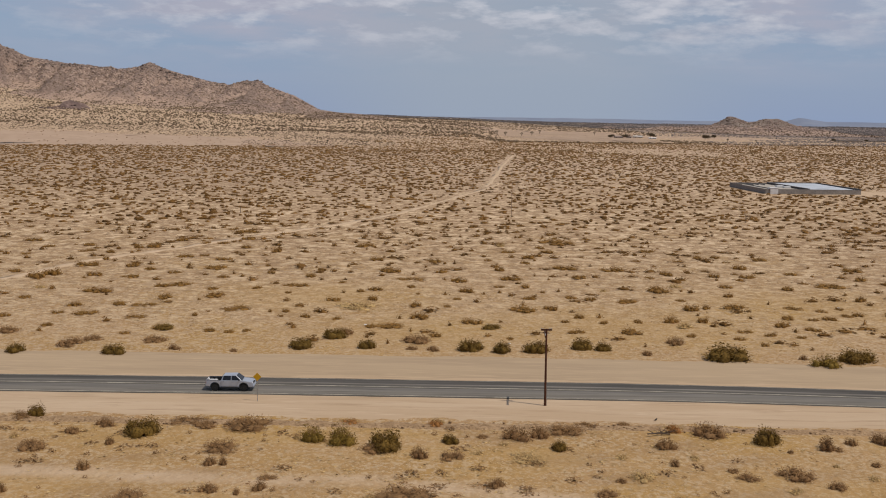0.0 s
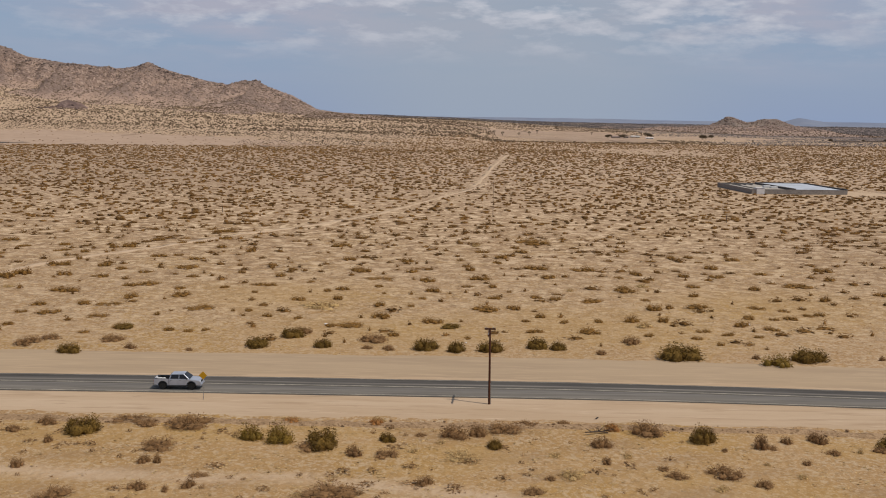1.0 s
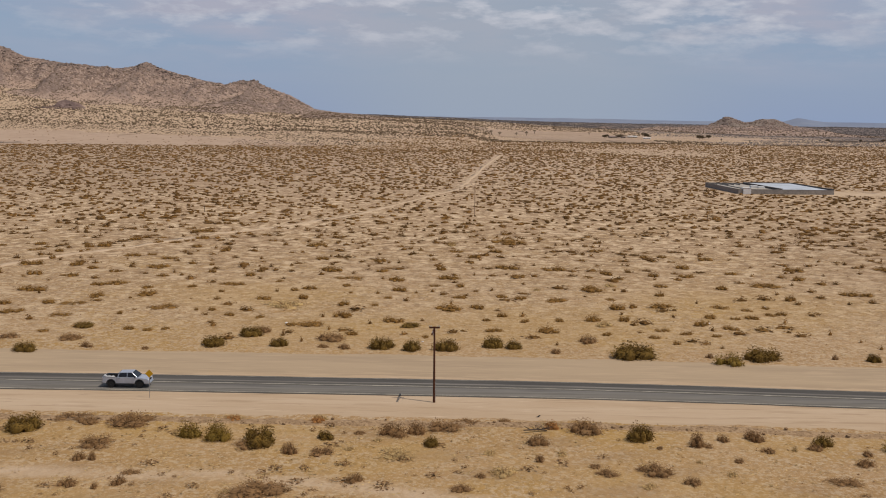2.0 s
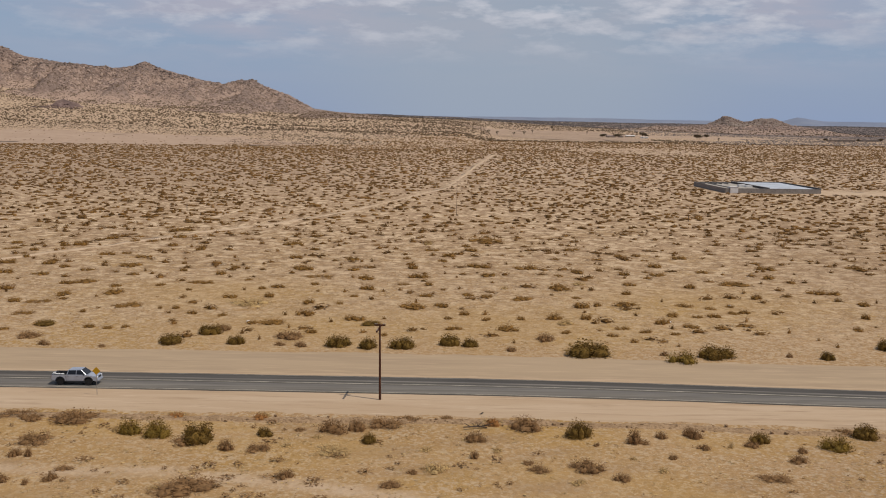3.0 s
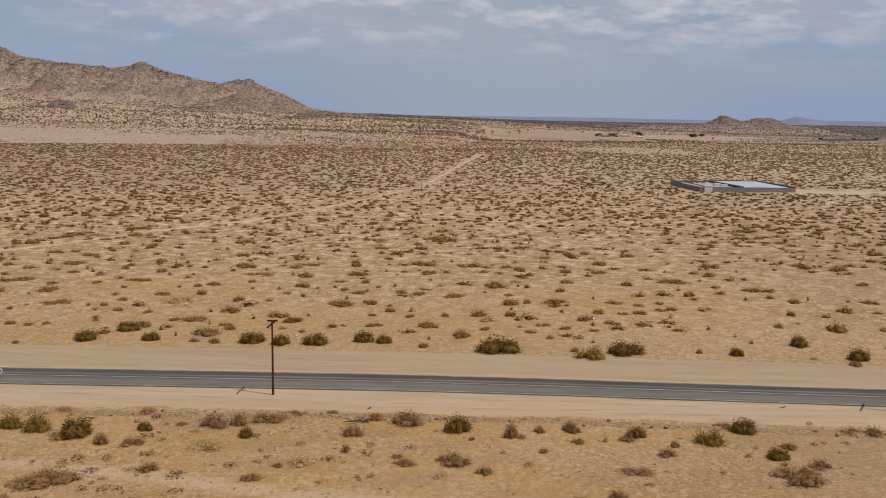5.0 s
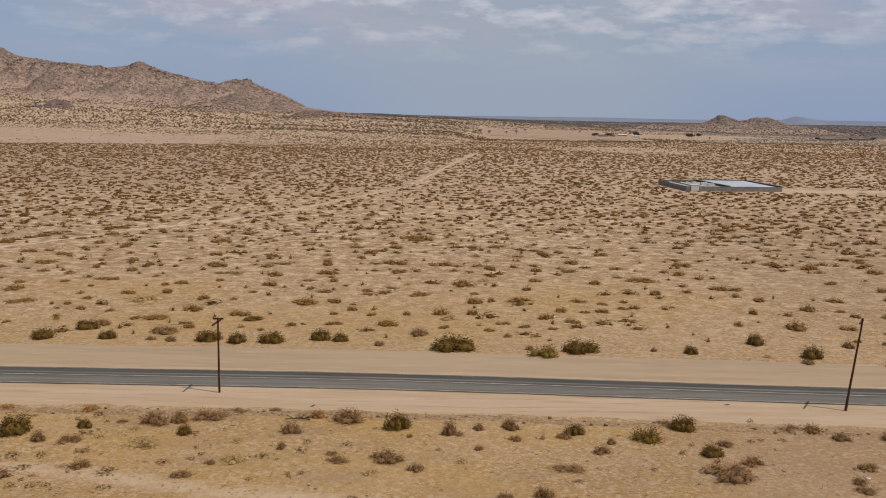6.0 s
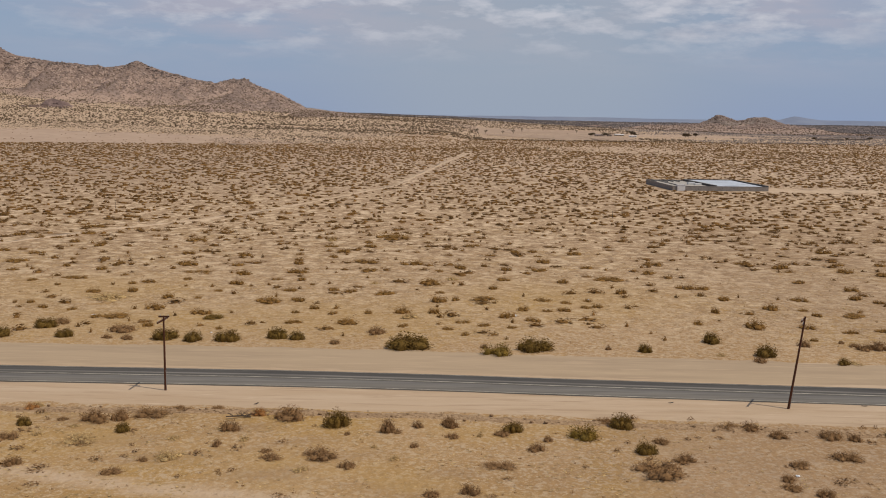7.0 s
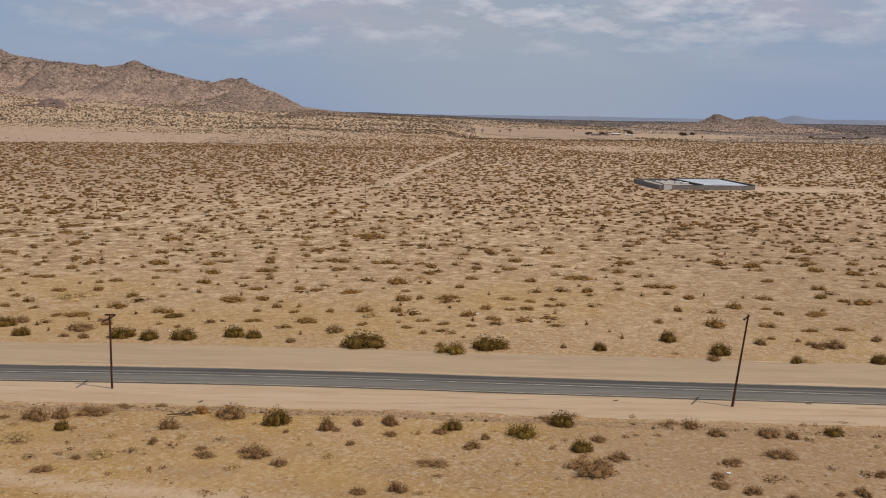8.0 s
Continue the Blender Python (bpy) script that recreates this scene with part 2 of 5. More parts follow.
SCRUB = layered("far_scrub", [(0.155, 0.076, 0.019), (0.188, 0.094, 0.025), (0.117, 0.06, 0.016)], rough=0.9, steps=((0.02, 0.4, 0.6), (0.09, 0.5, 0.66)), spread=0.35)
JUNIPER = layered("slope_scrub", [(0.108, 0.071, 0.041), (0.135, 0.09, 0.052)], rough=0.9, steps=((0.02, 0.4, 0.6),), spread=0.35)
TREE = layered("dusty_tree_leaf", [(0.098, 0.072, 0.042), (0.125, 0.09, 0.052)], rough=0.85, steps=((0.3, 0.4, 0.6),), spread=0.3)
# scrub brown shifted towards grey, with distance haze put into the colour
HAZED_BRUSH = layered("hazed_brush", [(0.118, 0.1, 0.096), (0.145, 0.122, 0.114)], rough=0.9, steps=((0.01, 0.4, 0.6),), spread=0.25)
BARK = layered("woody_stem", [(0.12, 0.085, 0.06), (0.07, 0.05, 0.038)], rough=0.9, steps=((6.0, 0.4, 0.6),))
POLE_WOOD = layered("creosoted_pole", [(0.078, 0.029, 0.015), (0.11, 0.043, 0.022), (0.045, 0.019, 0.011)], rough=0.85, bump=0.5, bump_scale=25, steps=((1.2, 0.4, 0.65), (8.0, 0.5, 0.7)), squash=(6, 6, 0.6))
STEEL = layered("galvanised_steel", [(0.42, 0.42, 0.42), (0.32, 0.32, 0.32)], rough=0.5, metal=0.8, steps=((4.0, 0.4, 0.6),))
PORCELAIN = layered("porcelain", [(0.38, 0.36, 0.33)], rough=0.3)
YELLOW = layered("sign_yellow", [(0.60, 0.33, 0.012), (0.48, 0.26, 0.012)], rough=0.6, steps=((4.0, 0.4, 0.7),))
BLOCK = layered("grey_block", [(0.25, 0.225, 0.20), (0.30, 0.27, 0.24), (0.17, 0.152, 0.135)], rough=0.95, bump=0.5, bump_scale=8, steps=((0.5, 0.4, 0.62), (1.7, 0.52, 0.68)))
SLAB = layered("pale_roofing", [(0.47, 0.50, 0.54), (0.37, 0.39, 0.42), (0.55, 0.58, 0.62)], rough=0.6, steps=((0.1, 0.42, 0.6), (0.3, 0.52, 0.68)))
PALE_FLOOR = layered("pale_dusty_concrete", [(0.42, 0.38, 0.33), (0.34, 0.30, 0.25)], rough=0.9, steps=((0.2, 0.42, 0.6),))
LIME = layered("whitewash", [(0.72, 0.70, 0.67), (0.60, 0.58, 0.55)], rough=0.9, steps=((0.8, 0.45, 0.7),))
ROOFING = layered("weathered_roof", [(0.20, 0.15, 0.13), (0.28, 0.22, 0.19)], rough=0.9, steps=((0.4, 0.4, 0.6),))
# one dark grey, for three compound walls and the barn roofs
DARK_GREY = layered("dark_grey_finish", [(0.06, 0.055, 0.055), (0.10, 0.09, 0.085)], rough=0.8, steps=((0.6, 0.4, 0.62),))
GREY_WOOD = layered("weathered_grey_wood", [(0.28, 0.195, 0.13), (0.21, 0.145, 0.095)], rough=0.9, steps=((3.0, 0.4, 0.62),), squash=(5, 5, 0.5))
STUCCO = layered("tan_stucco", [(0.46, 0.38, 0.30), (0.38, 0.31, 0.24)], rough=0.95, steps=((0.5, 0.4, 0.6),))
PAINT = layered("silver_paint", [(0.42, 0.45, 0.51), (0.38, 0.405, 0.46)], rough=0.28, metal=0.3, steps=((1.5, 0.4, 0.6),))
GLASS = layered("dark_glass", [(0.015, 0.018, 0.024)], rough=0.08)
RUBBER = layered("tyre_rubber", [(0.022, 0.021, 0.02), (0.05, 0.042, 0.034)], rough=0.9, steps=((5.0, 0.5, 0.75),))
DARK = layered("dark_plastic", [(0.03, 0.03, 0.032)], rough=0.6)
RIM = layered("dark_alloy", [(0.12, 0.12, 0.125)], rough=0.4, metal=0.6)
LENS = layered("lamp_lens", [(0.8, 0.8, 0.8)], rough=0.15)
RED = layered("tail_lens", [(0.4, 0.02, 0.015)], rough=0.25)
WHITE = layered("white_plastic", [(0.8, 0.8, 0.79), (0.66, 0.65, 0.63)], rough=0.6, steps=((3.0, 0.4, 0.6),))


# ---- mesh tools ----
def part(name, bm, material, parent, label=""):
    """Links a bmesh, or a finished mesh, as one object under a thing."""
    if isinstance(bm, bmesh.types.BMesh):
        mesh = bpy.data.meshes.new(name)
        bm.to_mesh(mesh)
        bm.free()
    else:
        mesh = bm
    if not mesh.materials:
        mesh.materials.append(material)
    ob = new(name, mesh)
    ob.parent = parent
    return tagged(ob, label)


def thing(name, m, label, category, group=""):
    ob = new(name)
    ob.matrix_world = m
    return tagged(ob, label, category, group)


def raw(name, verts, faces, material=None, smooth=False):
    """A mesh from arrays; all faces with as many corners."""
    verts, faces = np.asarray(verts, np.float32), np.asarray(faces, np.int32)
    mesh = bpy.data.meshes.new(name)
    mesh.vertices.add(len(verts))
    mesh.vertices.foreach_set("co", verts.ravel())
    k = faces.shape[1]
    mesh.loops.add(faces.size)
    mesh.loops.foreach_set("vertex_index", faces.ravel())
    mesh.polygons.add(len(faces))
    mesh.polygons.foreach_set("loop_start", np.arange(0, faces.size, k, dtype=np.int32))
    mesh.polygons.foreach_set("loop_total", np.full(len(faces), k, np.int32))
    mesh.update(calc_edges=True)
    mesh.validate()
    if smooth:
        mesh.polygons.foreach_set("use_smooth", np.ones(len(faces), bool))
    if material:
        mesh.materials.append(material)
    return mesh


def sheet(name, rows, material, smooth=True):
    """A sheet from an array of rows of points."""
    rows = np.asarray(rows)
    a, b = rows.shape[:2]
    i = np.arange(a * b).reshape(a, b)
    faces = np.stack([i[:-1, :-1], i[:-1, 1:], i[1:, 1:], i[1:, :-1]], -1).reshape(-1, 4)
    return raw(name, rows.reshape(-1, 3), faces, material, smooth)


def box(bm, size, at=(0, 0, 0), bevel=0.0, turn=None):
    made = bmesh.ops.create_cube(bm, size=1.0)["verts"]
    m = Matrix.Translation(at) @ (turn or Matrix()) @ Matrix.Diagonal((*size, 1))
    bmesh.ops.transform(bm, matrix=m, verts=made)
    if bevel > 0:
        edges = list({e for v in made for e in v.link_edges})
        bmesh.ops.bevel(bm, geom=edges, offset=bevel, segments=2, affect="EDGES", clamp_overlap=True)
    return bm


def tube(bm, a, b, r0, r1, sides=8):
    a, b = Vector(a), Vector(b)
    made = bmesh.ops.create_cone(bm, cap_ends=True, segments=sides, radius1=r0, radius2=r1, depth=(b - a).length)["verts"]
    m = Matrix.Translation((a + b) / 2) @ (b - a).to_track_quat("Z", "Y").to_matrix().to_4x4()
    bmesh.ops.transform(bm, matrix=m, verts=made)
    return bm


def profile(bm, outline, width, at=0.0):
    """A side outline (x, z) drawn out across y."""
    left = [bm.verts.new((x, at - width / 2, z)) for x, z in outline]
    right = [bm.verts.new((x, at + width / 2, z)) for x, z in outline]
    bm.faces.new(left)
    bm.faces.new(right[::-1])
    n = len(outline)
    for k in range(n):
        bm.faces.new((left[k], right[k], right[(k + 1) % n], left[(k + 1) % n]))
    bmesh.ops.recalc_face_normals(bm, faces=bm.faces)
    return bm


# ---- the lie of the land ----
def smooth(a, b, v):
    u = np.clip((np.asarray(v, float) - a) / (b - a), 0, 1)
    return u * u * (3 - 2 * u)


def waves(x, y):
    x, y = np.asarray(x, float), np.asarray(y, float)
    return (np.sin(x * 0.71 + 1.3 * np.sin(y * 0.37)) * np.sin(y * 0.83 + 1.1 * np.sin(x * 0.29)) + 0.7 * np.sin(x * 0.23 + y * 0.31 + 2 * np.sin(y * 0.11)))


ROAD_X = [-900, -300, -120, -60, -20, 14, 31, 50, 66, 82, 99, 140, 320, 900]
ROAD_Y = [90, 109, 113.7, 115.0, 115.35, 115.2, 115.05, 113.8, 112.7, 111.85, 110.95, 108.6, 98, 60]


def road_y(x):
    x = np.asarray(x, float)
    return sum(np.interp(x + d, ROAD_X, ROAD_Y) for d in (-12, -6, 0, 6, 12)) / 5


def land(x, y):
    """Height of the desert floor."""
    x, y = np.asarray(x, float), np.asarray(y, float)
    plain = 5 * smooth(1500, 2700, y) + 19 * smooth(2800, 4600, y)
    tall = np.interp(x, [-1100, -900, -770, -575, -450, -298, -120, 58, 400, 750], [104, 84, 64, 54, 50, 35.5, 27.5, 23.5, 10, 0]) + 3.5 * np.sin(x / 61) * np.sin(x / 143 + 1) * smooth(-150, -400, x)
    east = smooth(20, 130, x)
    foot, brow = 1120 + 830 * east, 2370 + 130 * east
    ramp = np.clip((y - foot) / (brow - foot), 0, 1)
    fan = tall * (0.8 * ramp + 0.2 * ramp * ramp * (3 - 2 * ramp)) * smooth(4900, 3200, y)
    near = smooth(30, 12, np.abs(y - road_y(x)))
    return plain + fan + 0.09 * (0.35 + 0.65 * smooth(98, 140, y)) * waves(x, y) * (1 - near) * smooth(900, 200, y) + 1.2 * waves(x / 40, y / 40) * smooth(500, 1500, y) * (1 - 0.7 * smooth(40, 160, x) * smooth(2300, 2000, y))


def ground():
    xs = np.unique(np.r_[np.arange(-130, 190, 2.5), -130 - np.geomspace(2.5, 3400, 70), 190 + np.geomspace(2.5, 3400, 70)])
    ys = np.unique(np.r_[-700, -400, -200, -100, np.arange(-50, 75, 12), np.arange(70, 110, 1.25), np.arange(110, 300, 2.0), 300 + np.geomspace(2.5, 4660, 150)])
    gx, gy = np.meshgrid(xs, ys)
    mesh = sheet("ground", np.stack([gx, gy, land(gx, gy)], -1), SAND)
    # a faint wheel track across the dry grass
    px, py = gx.ravel(), gy.ravel()
    off = np.abs(py - np.interp(px, [-70, -28, -16, -7, 4, 12, 18, 40, 60], [86.5, 85.0, 84.6, 84.1, 82.0, 80.0, 78.2, 74, 71]))
    bare = 0.95 * smooth(1.9, 0.7, off) * (0.65 + 0.35 * np.clip(waves(px, py * 2), -1, 1)) * smooth(62, 30, px)
    # dull crust east of the leaning pole, and patches of golden dry grass
    ripple = np.clip(waves(px * 1.7, py * 2.3), -1, 1)
    crust = 0.45 * smooth(48, 72, px + 0.5 * (98 - py)) * smooth(101, 96, py) * (0.75 + 0.25 * ripple)
    crust = np.maximum(crust, 0.3 * smooth(78, 112, px) * smooth(136, 150, py) * smooth(430, 260, py) * (0.75 + 0.25 * ripple))
    crust = np.maximum(crust, 0.3 * smooth(60, -120, px) * smooth(330, 520, py) * smooth(1080, 980, py))
    bare = np.maximum(bare, 0.5 * smooth(0, -150, px) * smooth(1300, 1500, py) * smooth(2700, 2400, py) * (0.75 + 0.25 * np.clip(waves(px / 30, py / 40), -1, 1)))
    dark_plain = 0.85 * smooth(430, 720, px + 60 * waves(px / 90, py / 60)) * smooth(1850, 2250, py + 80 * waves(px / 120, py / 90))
    golden = np.zeros(len(px))
    for cx, cy, wide, deep in ((40, 80.5, 4.5, 3.5), (-14, 96, 9, 3.5), (-5, 97.5, 7, 3), (27, 85, 4, 3), (9, 92, 6, 3.5), (31, 97, 6, 2.5), (-33, 95, 8, 4), (24, 99.5, 5, 1.6)):
        golden = np.maximum(golden, 0.6 * smooth(1.25, 0.2, np.hypot((px - cx) / wide, (py - cy) / deep) + 0.3 * ripple))
    for cx, cy, wide, deep in ((-2, 146, 30, 20), (28, 152, 30, 24), (62, 172, 28, 24), (-20, 175, 26, 20)):
        golden = np.maximum(golden, 0.4 * smooth(1.3, 0.0, np.hypot((px - cx) / wide, (py - cy) / deep) + 0.25 * ripple))
    golden = np.maximum(golden, 0.3 * smooth(62, 30, px) * smooth(101.5, 99, py) * (0.7 + 0.3 * ripple))
    golden = np.maximum(golden, 0.42 * smooth(0.1, 0.9, waves(px / 2.6 + 4, py / 1.5)) * smooth(75, 45, px) * smooth(101, 98, py))
    crust = np.maximum(crust, 0.4 * smooth(0.35, 1.1, waves(px / 2.1 - 3, py / 1.3 + 7)) * smooth(101, 98, py))
    for mask, value in (("bare", bare), ("crust", crust), ("golden", golden), ("dark_plain", dark_plain)):
        mesh.attributes.new(mask, "FLOAT", "POINT").data.foreach_set("value", value.astype(np.float32))
    tagged(new("ground", mesh), "tan sandy desert floor with golden dry patches", "ground", kind="structure")


ground()


def strip(name, xs, ys, half, lift, material, label, category, ragged=0.0, seed=1, kind="structure", sunk=True):
    """A band of surface laid along a line on the ground."""
    rng = np.random.default_rng(seed)
    xs, ys = np.asarray(xs, float), np.asarray(ys, float)
    way = np.stack([np.gradient(xs), np.gradient(ys)], -1)
    way /= np.linalg.norm(way, axis=1)[:, None]
    side = np.stack([-way[:, 1], way[:, 0]], -1)
    rows = []
    shares = np.unique(np.r_[-1, -0.75, 0.75, 1, np.linspace(-0.75, 0.75, max(3, int(np.max(half) / 6)))])
    for k, share in enumerate(shares):
        rim = abs(share) > 0.7
        jag = np.convolve(rng.normal(0, ragged, len(xs) + 4), np.ones(5) / 5, "valid") * 2 if rim else 0
        off = share * half + jag
        px, py = xs + side[:, 0] * off, ys + side[:, 1] * off
        rows.append(np.stack([px, py, land(px, py) + (lift if abs(share) < 0.99 or not sunk else -0.02 - 0.3 * lift)], -1))
    return tagged(new(name, sheet(name, rows, material)), label, category, kind=kind)


def road():
    xs = np.r_[np.arange(-900, -150, 10), np.arange(-150, 220, 1.5), np.arange(220, 900, 10)]
    ys = road_y(xs)
    mid = np.arange(-200, 260, 1.0)
    strip("road_shoulder", mid, road_y(mid) + 1.3, 15.2, 0.05, GRADED, "wide graded bare dirt shoulder along the road", "shoulder", 0.5)
    strip("gravel_verge", mid, road_y(mid) + 9.6, 6.7, 0.07, VERGE, "greyish graded gravel verge north of the asphalt", "verge", 0.4, 9)
    way = np.stack([np.gradient(xs), np.gradient(ys)], -1)
    way /= np.linalg.norm(way, axis=1)[:, None]
    side = np.stack([-way[:, 1], way[:, 0]], -1)

    def band(name, low, high, top, bottom, material, label, category, jag=0.0):
        rng = np.random.default_rng(5)
        rows = []
        for off, z in ((low, bottom), (low + 0.02, top), (high - 0.02, top), (high, bottom)):
            o = off + np.convolve(rng.normal(0, jag, len(xs) + 2), np.ones(3) / 3, "valid")
            rows.append(np.stack([xs + side[:, 0] * o, ys + side[:, 1] * o, np.full(len(xs), z)], -1))
        ob = new(name, sheet(name, rows, material, False))
        return tagged(ob, label, category, kind="structure") if category else tagged(ob, label)

    base = band("road", -4.42, 3.12, 0.10, -0.2, ASPHALT, "two-lane grey asphalt desert road with faded lines", "road", 0.06)
    for name, low, high, top, mat, label in (
            ("lane_surface", -3.80, -0.75, 0.106, PALE_ASPHALT, "sun-bleached paler asphalt of the near lane"),
            ("centre_line", -0.38, -0.10, 0.110, LINE, "faded pale centre line"), ("edge_line", -4.08, -3.84, 0.110, LINE, "faded white edge line"),
            ("edge_line", 2.80, 2.92, 0.110, LINE, "faded white edge line"), ("tyre_wear", 0.6, 1.2, 0.105, PALE_ASPHALT, "paler worn wheel path")):
        band(name, low, high, top, 0.07, mat, label, "").parent = base


road()


def tracks():
    t = np.linspace(0, 1, 160)
    line = lambda pts: (np.interp(t, np.linspace(0, 1, len(pts)), [p[0] for p in pts]), np.interp(t, np.linspace(0, 1, len(pts)), [p[1] for p in pts]))
    x, y = line([(-112, 140), (-95, 168), (-82, 190), (-75, 214), (-61, 238), (-50, 262), (-43, 273), (-32, 291), (-15, 331), (0, 387), (8, 418), (20, 462), (27, 500)])
    strip("dirt_track", x, y, 1.2, 0.11, TRACK, "pale bare dirt track winding through scrub", "track", 0.3, 2)
    x, y = line([(19, 470), (23, 505), (38, 680), (56, 860), (60, 900)])
    strip("dirt_track", x, y, 1.2, 0.10, TRACK, "straight pale dirt track running far into the desert", "track", 0.5, 3)
    x, y = line([(-1300, 1260), (-900, 1220), (-600, 1190), (-400, 1160), (-235, 1120), (-120, 1095)])
    strip("dirt_flat", x, y, np.interp(t, [0, 0.62, 0.8, 1], [165, 165, 120, 22]), 0.3, FLAT, "wide bare pale sand flat below the hills", "bare ground", 16, 5)
    x, y = line([(104, 1850), (180, 1880), (270, 1890), (350, 1890)])
    strip("dirt_flat", x, y, 300, 0.5, FIELD, "cleared bare field beside the far ranch", "bare ground", 9, 6)
    x, y = line([(370, 1990), (440, 2010), (520, 1980), (640, 1960)])
    strip("dirt_flat", x, y, 60, 0.5, FLAT, "bare yard of the far ranch", "bare ground", 6, 7)


tracks()


# ---- hills ----
CREST = [(-2100, 240), (-1500, 250), (-1250, 222), (-1071, 193), (-1004, 164), (-923, 152), (-780, 140), (-740, 145), (-712, 156), (-679, 142), (-624, 127), (-577, 115), (-520, 105), (-482, 117),
         (-448, 116), (-420, 100), (-366, 82), (-332, 63), (-298, 40), (-200, 27), (-100, 10)]
BUTTE = [(660, 0), (690, 12), (721, 25), (751, 38), (778, 54), (805, 43), (836, 35), (870, 45), (905, 48), (937, 37), (976, 22), (1010, 10), (1040, 0)]


HEIGHTS = {}


def hill(name, crest, x0, x1, y0, y1, ridge, front, back, step, label, rough=1.0, rock=None, spurs=(), foot=4.0):
    """spurs: rocky ribs that run down from the crest, rows of x, y, height at the top and at the foot, and half their width."""
    xs, ys = np.arange(x0, x1 + 1, step), np.arange(y0, y1 + 1, step)
    top_x, top_h = [c[0] for c in crest], [c[1] for c in crest]
    z = np.zeros((len(ys), len(xs)))
    for j, y in enumerate(ys):
        for i, x in enumerate(xs):
            h = float(np.interp(x, top_x, top_h))
            away = min(1.0, abs(y - ridge) / 110)
            spur = noise.noise(Vector((x / 95 + 0.25 * noise.noise(Vector((x / 60, y / 60, 5))), y / 420, 3)))
            long = 1 + 0.6 * spur * away
            d = (y - ridge) / ((front if y < ridge else back) * long)
            fall = max(0.0, 1 - abs(d)) ** 1.15
            gully = noise.ridged_multi_fractal(Vector((x / 70, y / 240, 1)), 0.85, 2.1, 6, 1.0, 2.0)
            crag = noise.fractal(Vector((x / 24, y / 24, 7)), 0.7, 2.2, 5)
            z[j, i] = h * (1.025 if rough == 1.0 else 1.0) * fall * (1 + 0.22 * rough * (gully - 1.2) * away) + rough * (0.45 + 0.55 * away) * (2.2 + 4.2 * fall * (0.4 + max(0.0, spur))) * crag * min(1, fall * 3)
    gx, gy = np.meshgrid(xs, ys)
    rib = np.zeros_like(z)
    for ax, ay, ah, bx, by, bh, half in spurs:
        along = np.clip(((gx - ax) * (bx - ax) + (gy - ay) * (by - ay)) / ((bx - ax) ** 2 + (by - ay) ** 2), 0, 1.25)
        off = np.hypot(gx - ax - along * (bx - ax), gy - ay - along * (by - ay)) * (1 + 0.35 * np.sin(gx / 17 + gy / 23))
        lump = np.array([[noise.fractal(Vector((x / 30, y / 30, 2)), 0.6, 2.3, 5) for x in xs] for y in ys])
        crest_z = (ah + along * (bh - ah)) * smooth(1.25, 0.9, along)
        rise = crest_z * (1 - 0.55 * np.minimum(off / half, 1.8)) + 7 * lump * smooth(1.4, 0.5, off / half)
        rib = np.maximum(rib, smooth(1.0, 0.35, off / half) * smooth(1.2, 0.8, along) * (rise > z - 6))
        z = np.maximum(z, rise)
    # the foot runs out into the fan in a hollow curve
    low = land(gx, gy)
    z = np.where(z > low - 45, 0.5 * (z + low + np.sqrt((z - low) ** 2 + foot ** 2)) - 0.25 * foot, low - 8)
    HEIGHTS[name] = (xs, ys, z)
    mesh = sheet(name, np.stack([gx, gy, z], -1), rock or ROCK, False)
    # loose sand gathers on the lower slopes and in the hollows between the ribs
    over = z - land(gx, gy)
    sandy = smooth(26, 2, over + 10 * waves(gx / 55, gy / 55)) * (1 - 0.85 * rib) * (smooth(-360, -520, gx) if foot > 4 else 1.0)
    sandy = sandy if foot > 4 else 0.35 * sandy
    for cx, wide in ((-703, 40), (-453, 34), (-1075, 70), (-925, 24)):
        rib = np.maximum(rib, 0.9 * smooth(1.2, 0.5, np.abs(gx - cx) / wide) * smooth(0.80, 0.95, z / np.maximum(np.interp(gx, top_x, top_h), 1)) * (foot > 4))
    for mask, value in (("alluvium", sandy), ("bare_rock", 0.55 * rib)):
        mesh.attributes.new(mask, "FLOAT", "POINT").data.foreach_set("value", value.ravel().astype(np.float32))
    return tagged(new(name, mesh), label, "hill", kind="structure")


def on_hill(name):
    xs, ys, z = HEIGHTS[name]

    def height(x, y):
        i = np.clip(((x - xs[0]) / (xs[1] - xs[0])), 0, len(xs) - 1.001)
        j = np.clip(((y - ys[0]) / (ys[1] - ys[0])), 0, len(ys) - 1.001)
        a, c = i.astype(int), j.astype(int)
        u, v = i - a, j - c
        h = (z[c, a] * (1 - u) + z[c, a + 1] * u) * (1 - v) + (z[c + 1, a] * (1 - u) + z[c + 1, a + 1] * u) * v
        inside = (x >= xs[0]) & (x <= xs[-1]) & (y >= ys[0]) & (y <= ys[-1])
        return np.where(inside, np.maximum(h, land(x, y)), land(x, y))
    return height


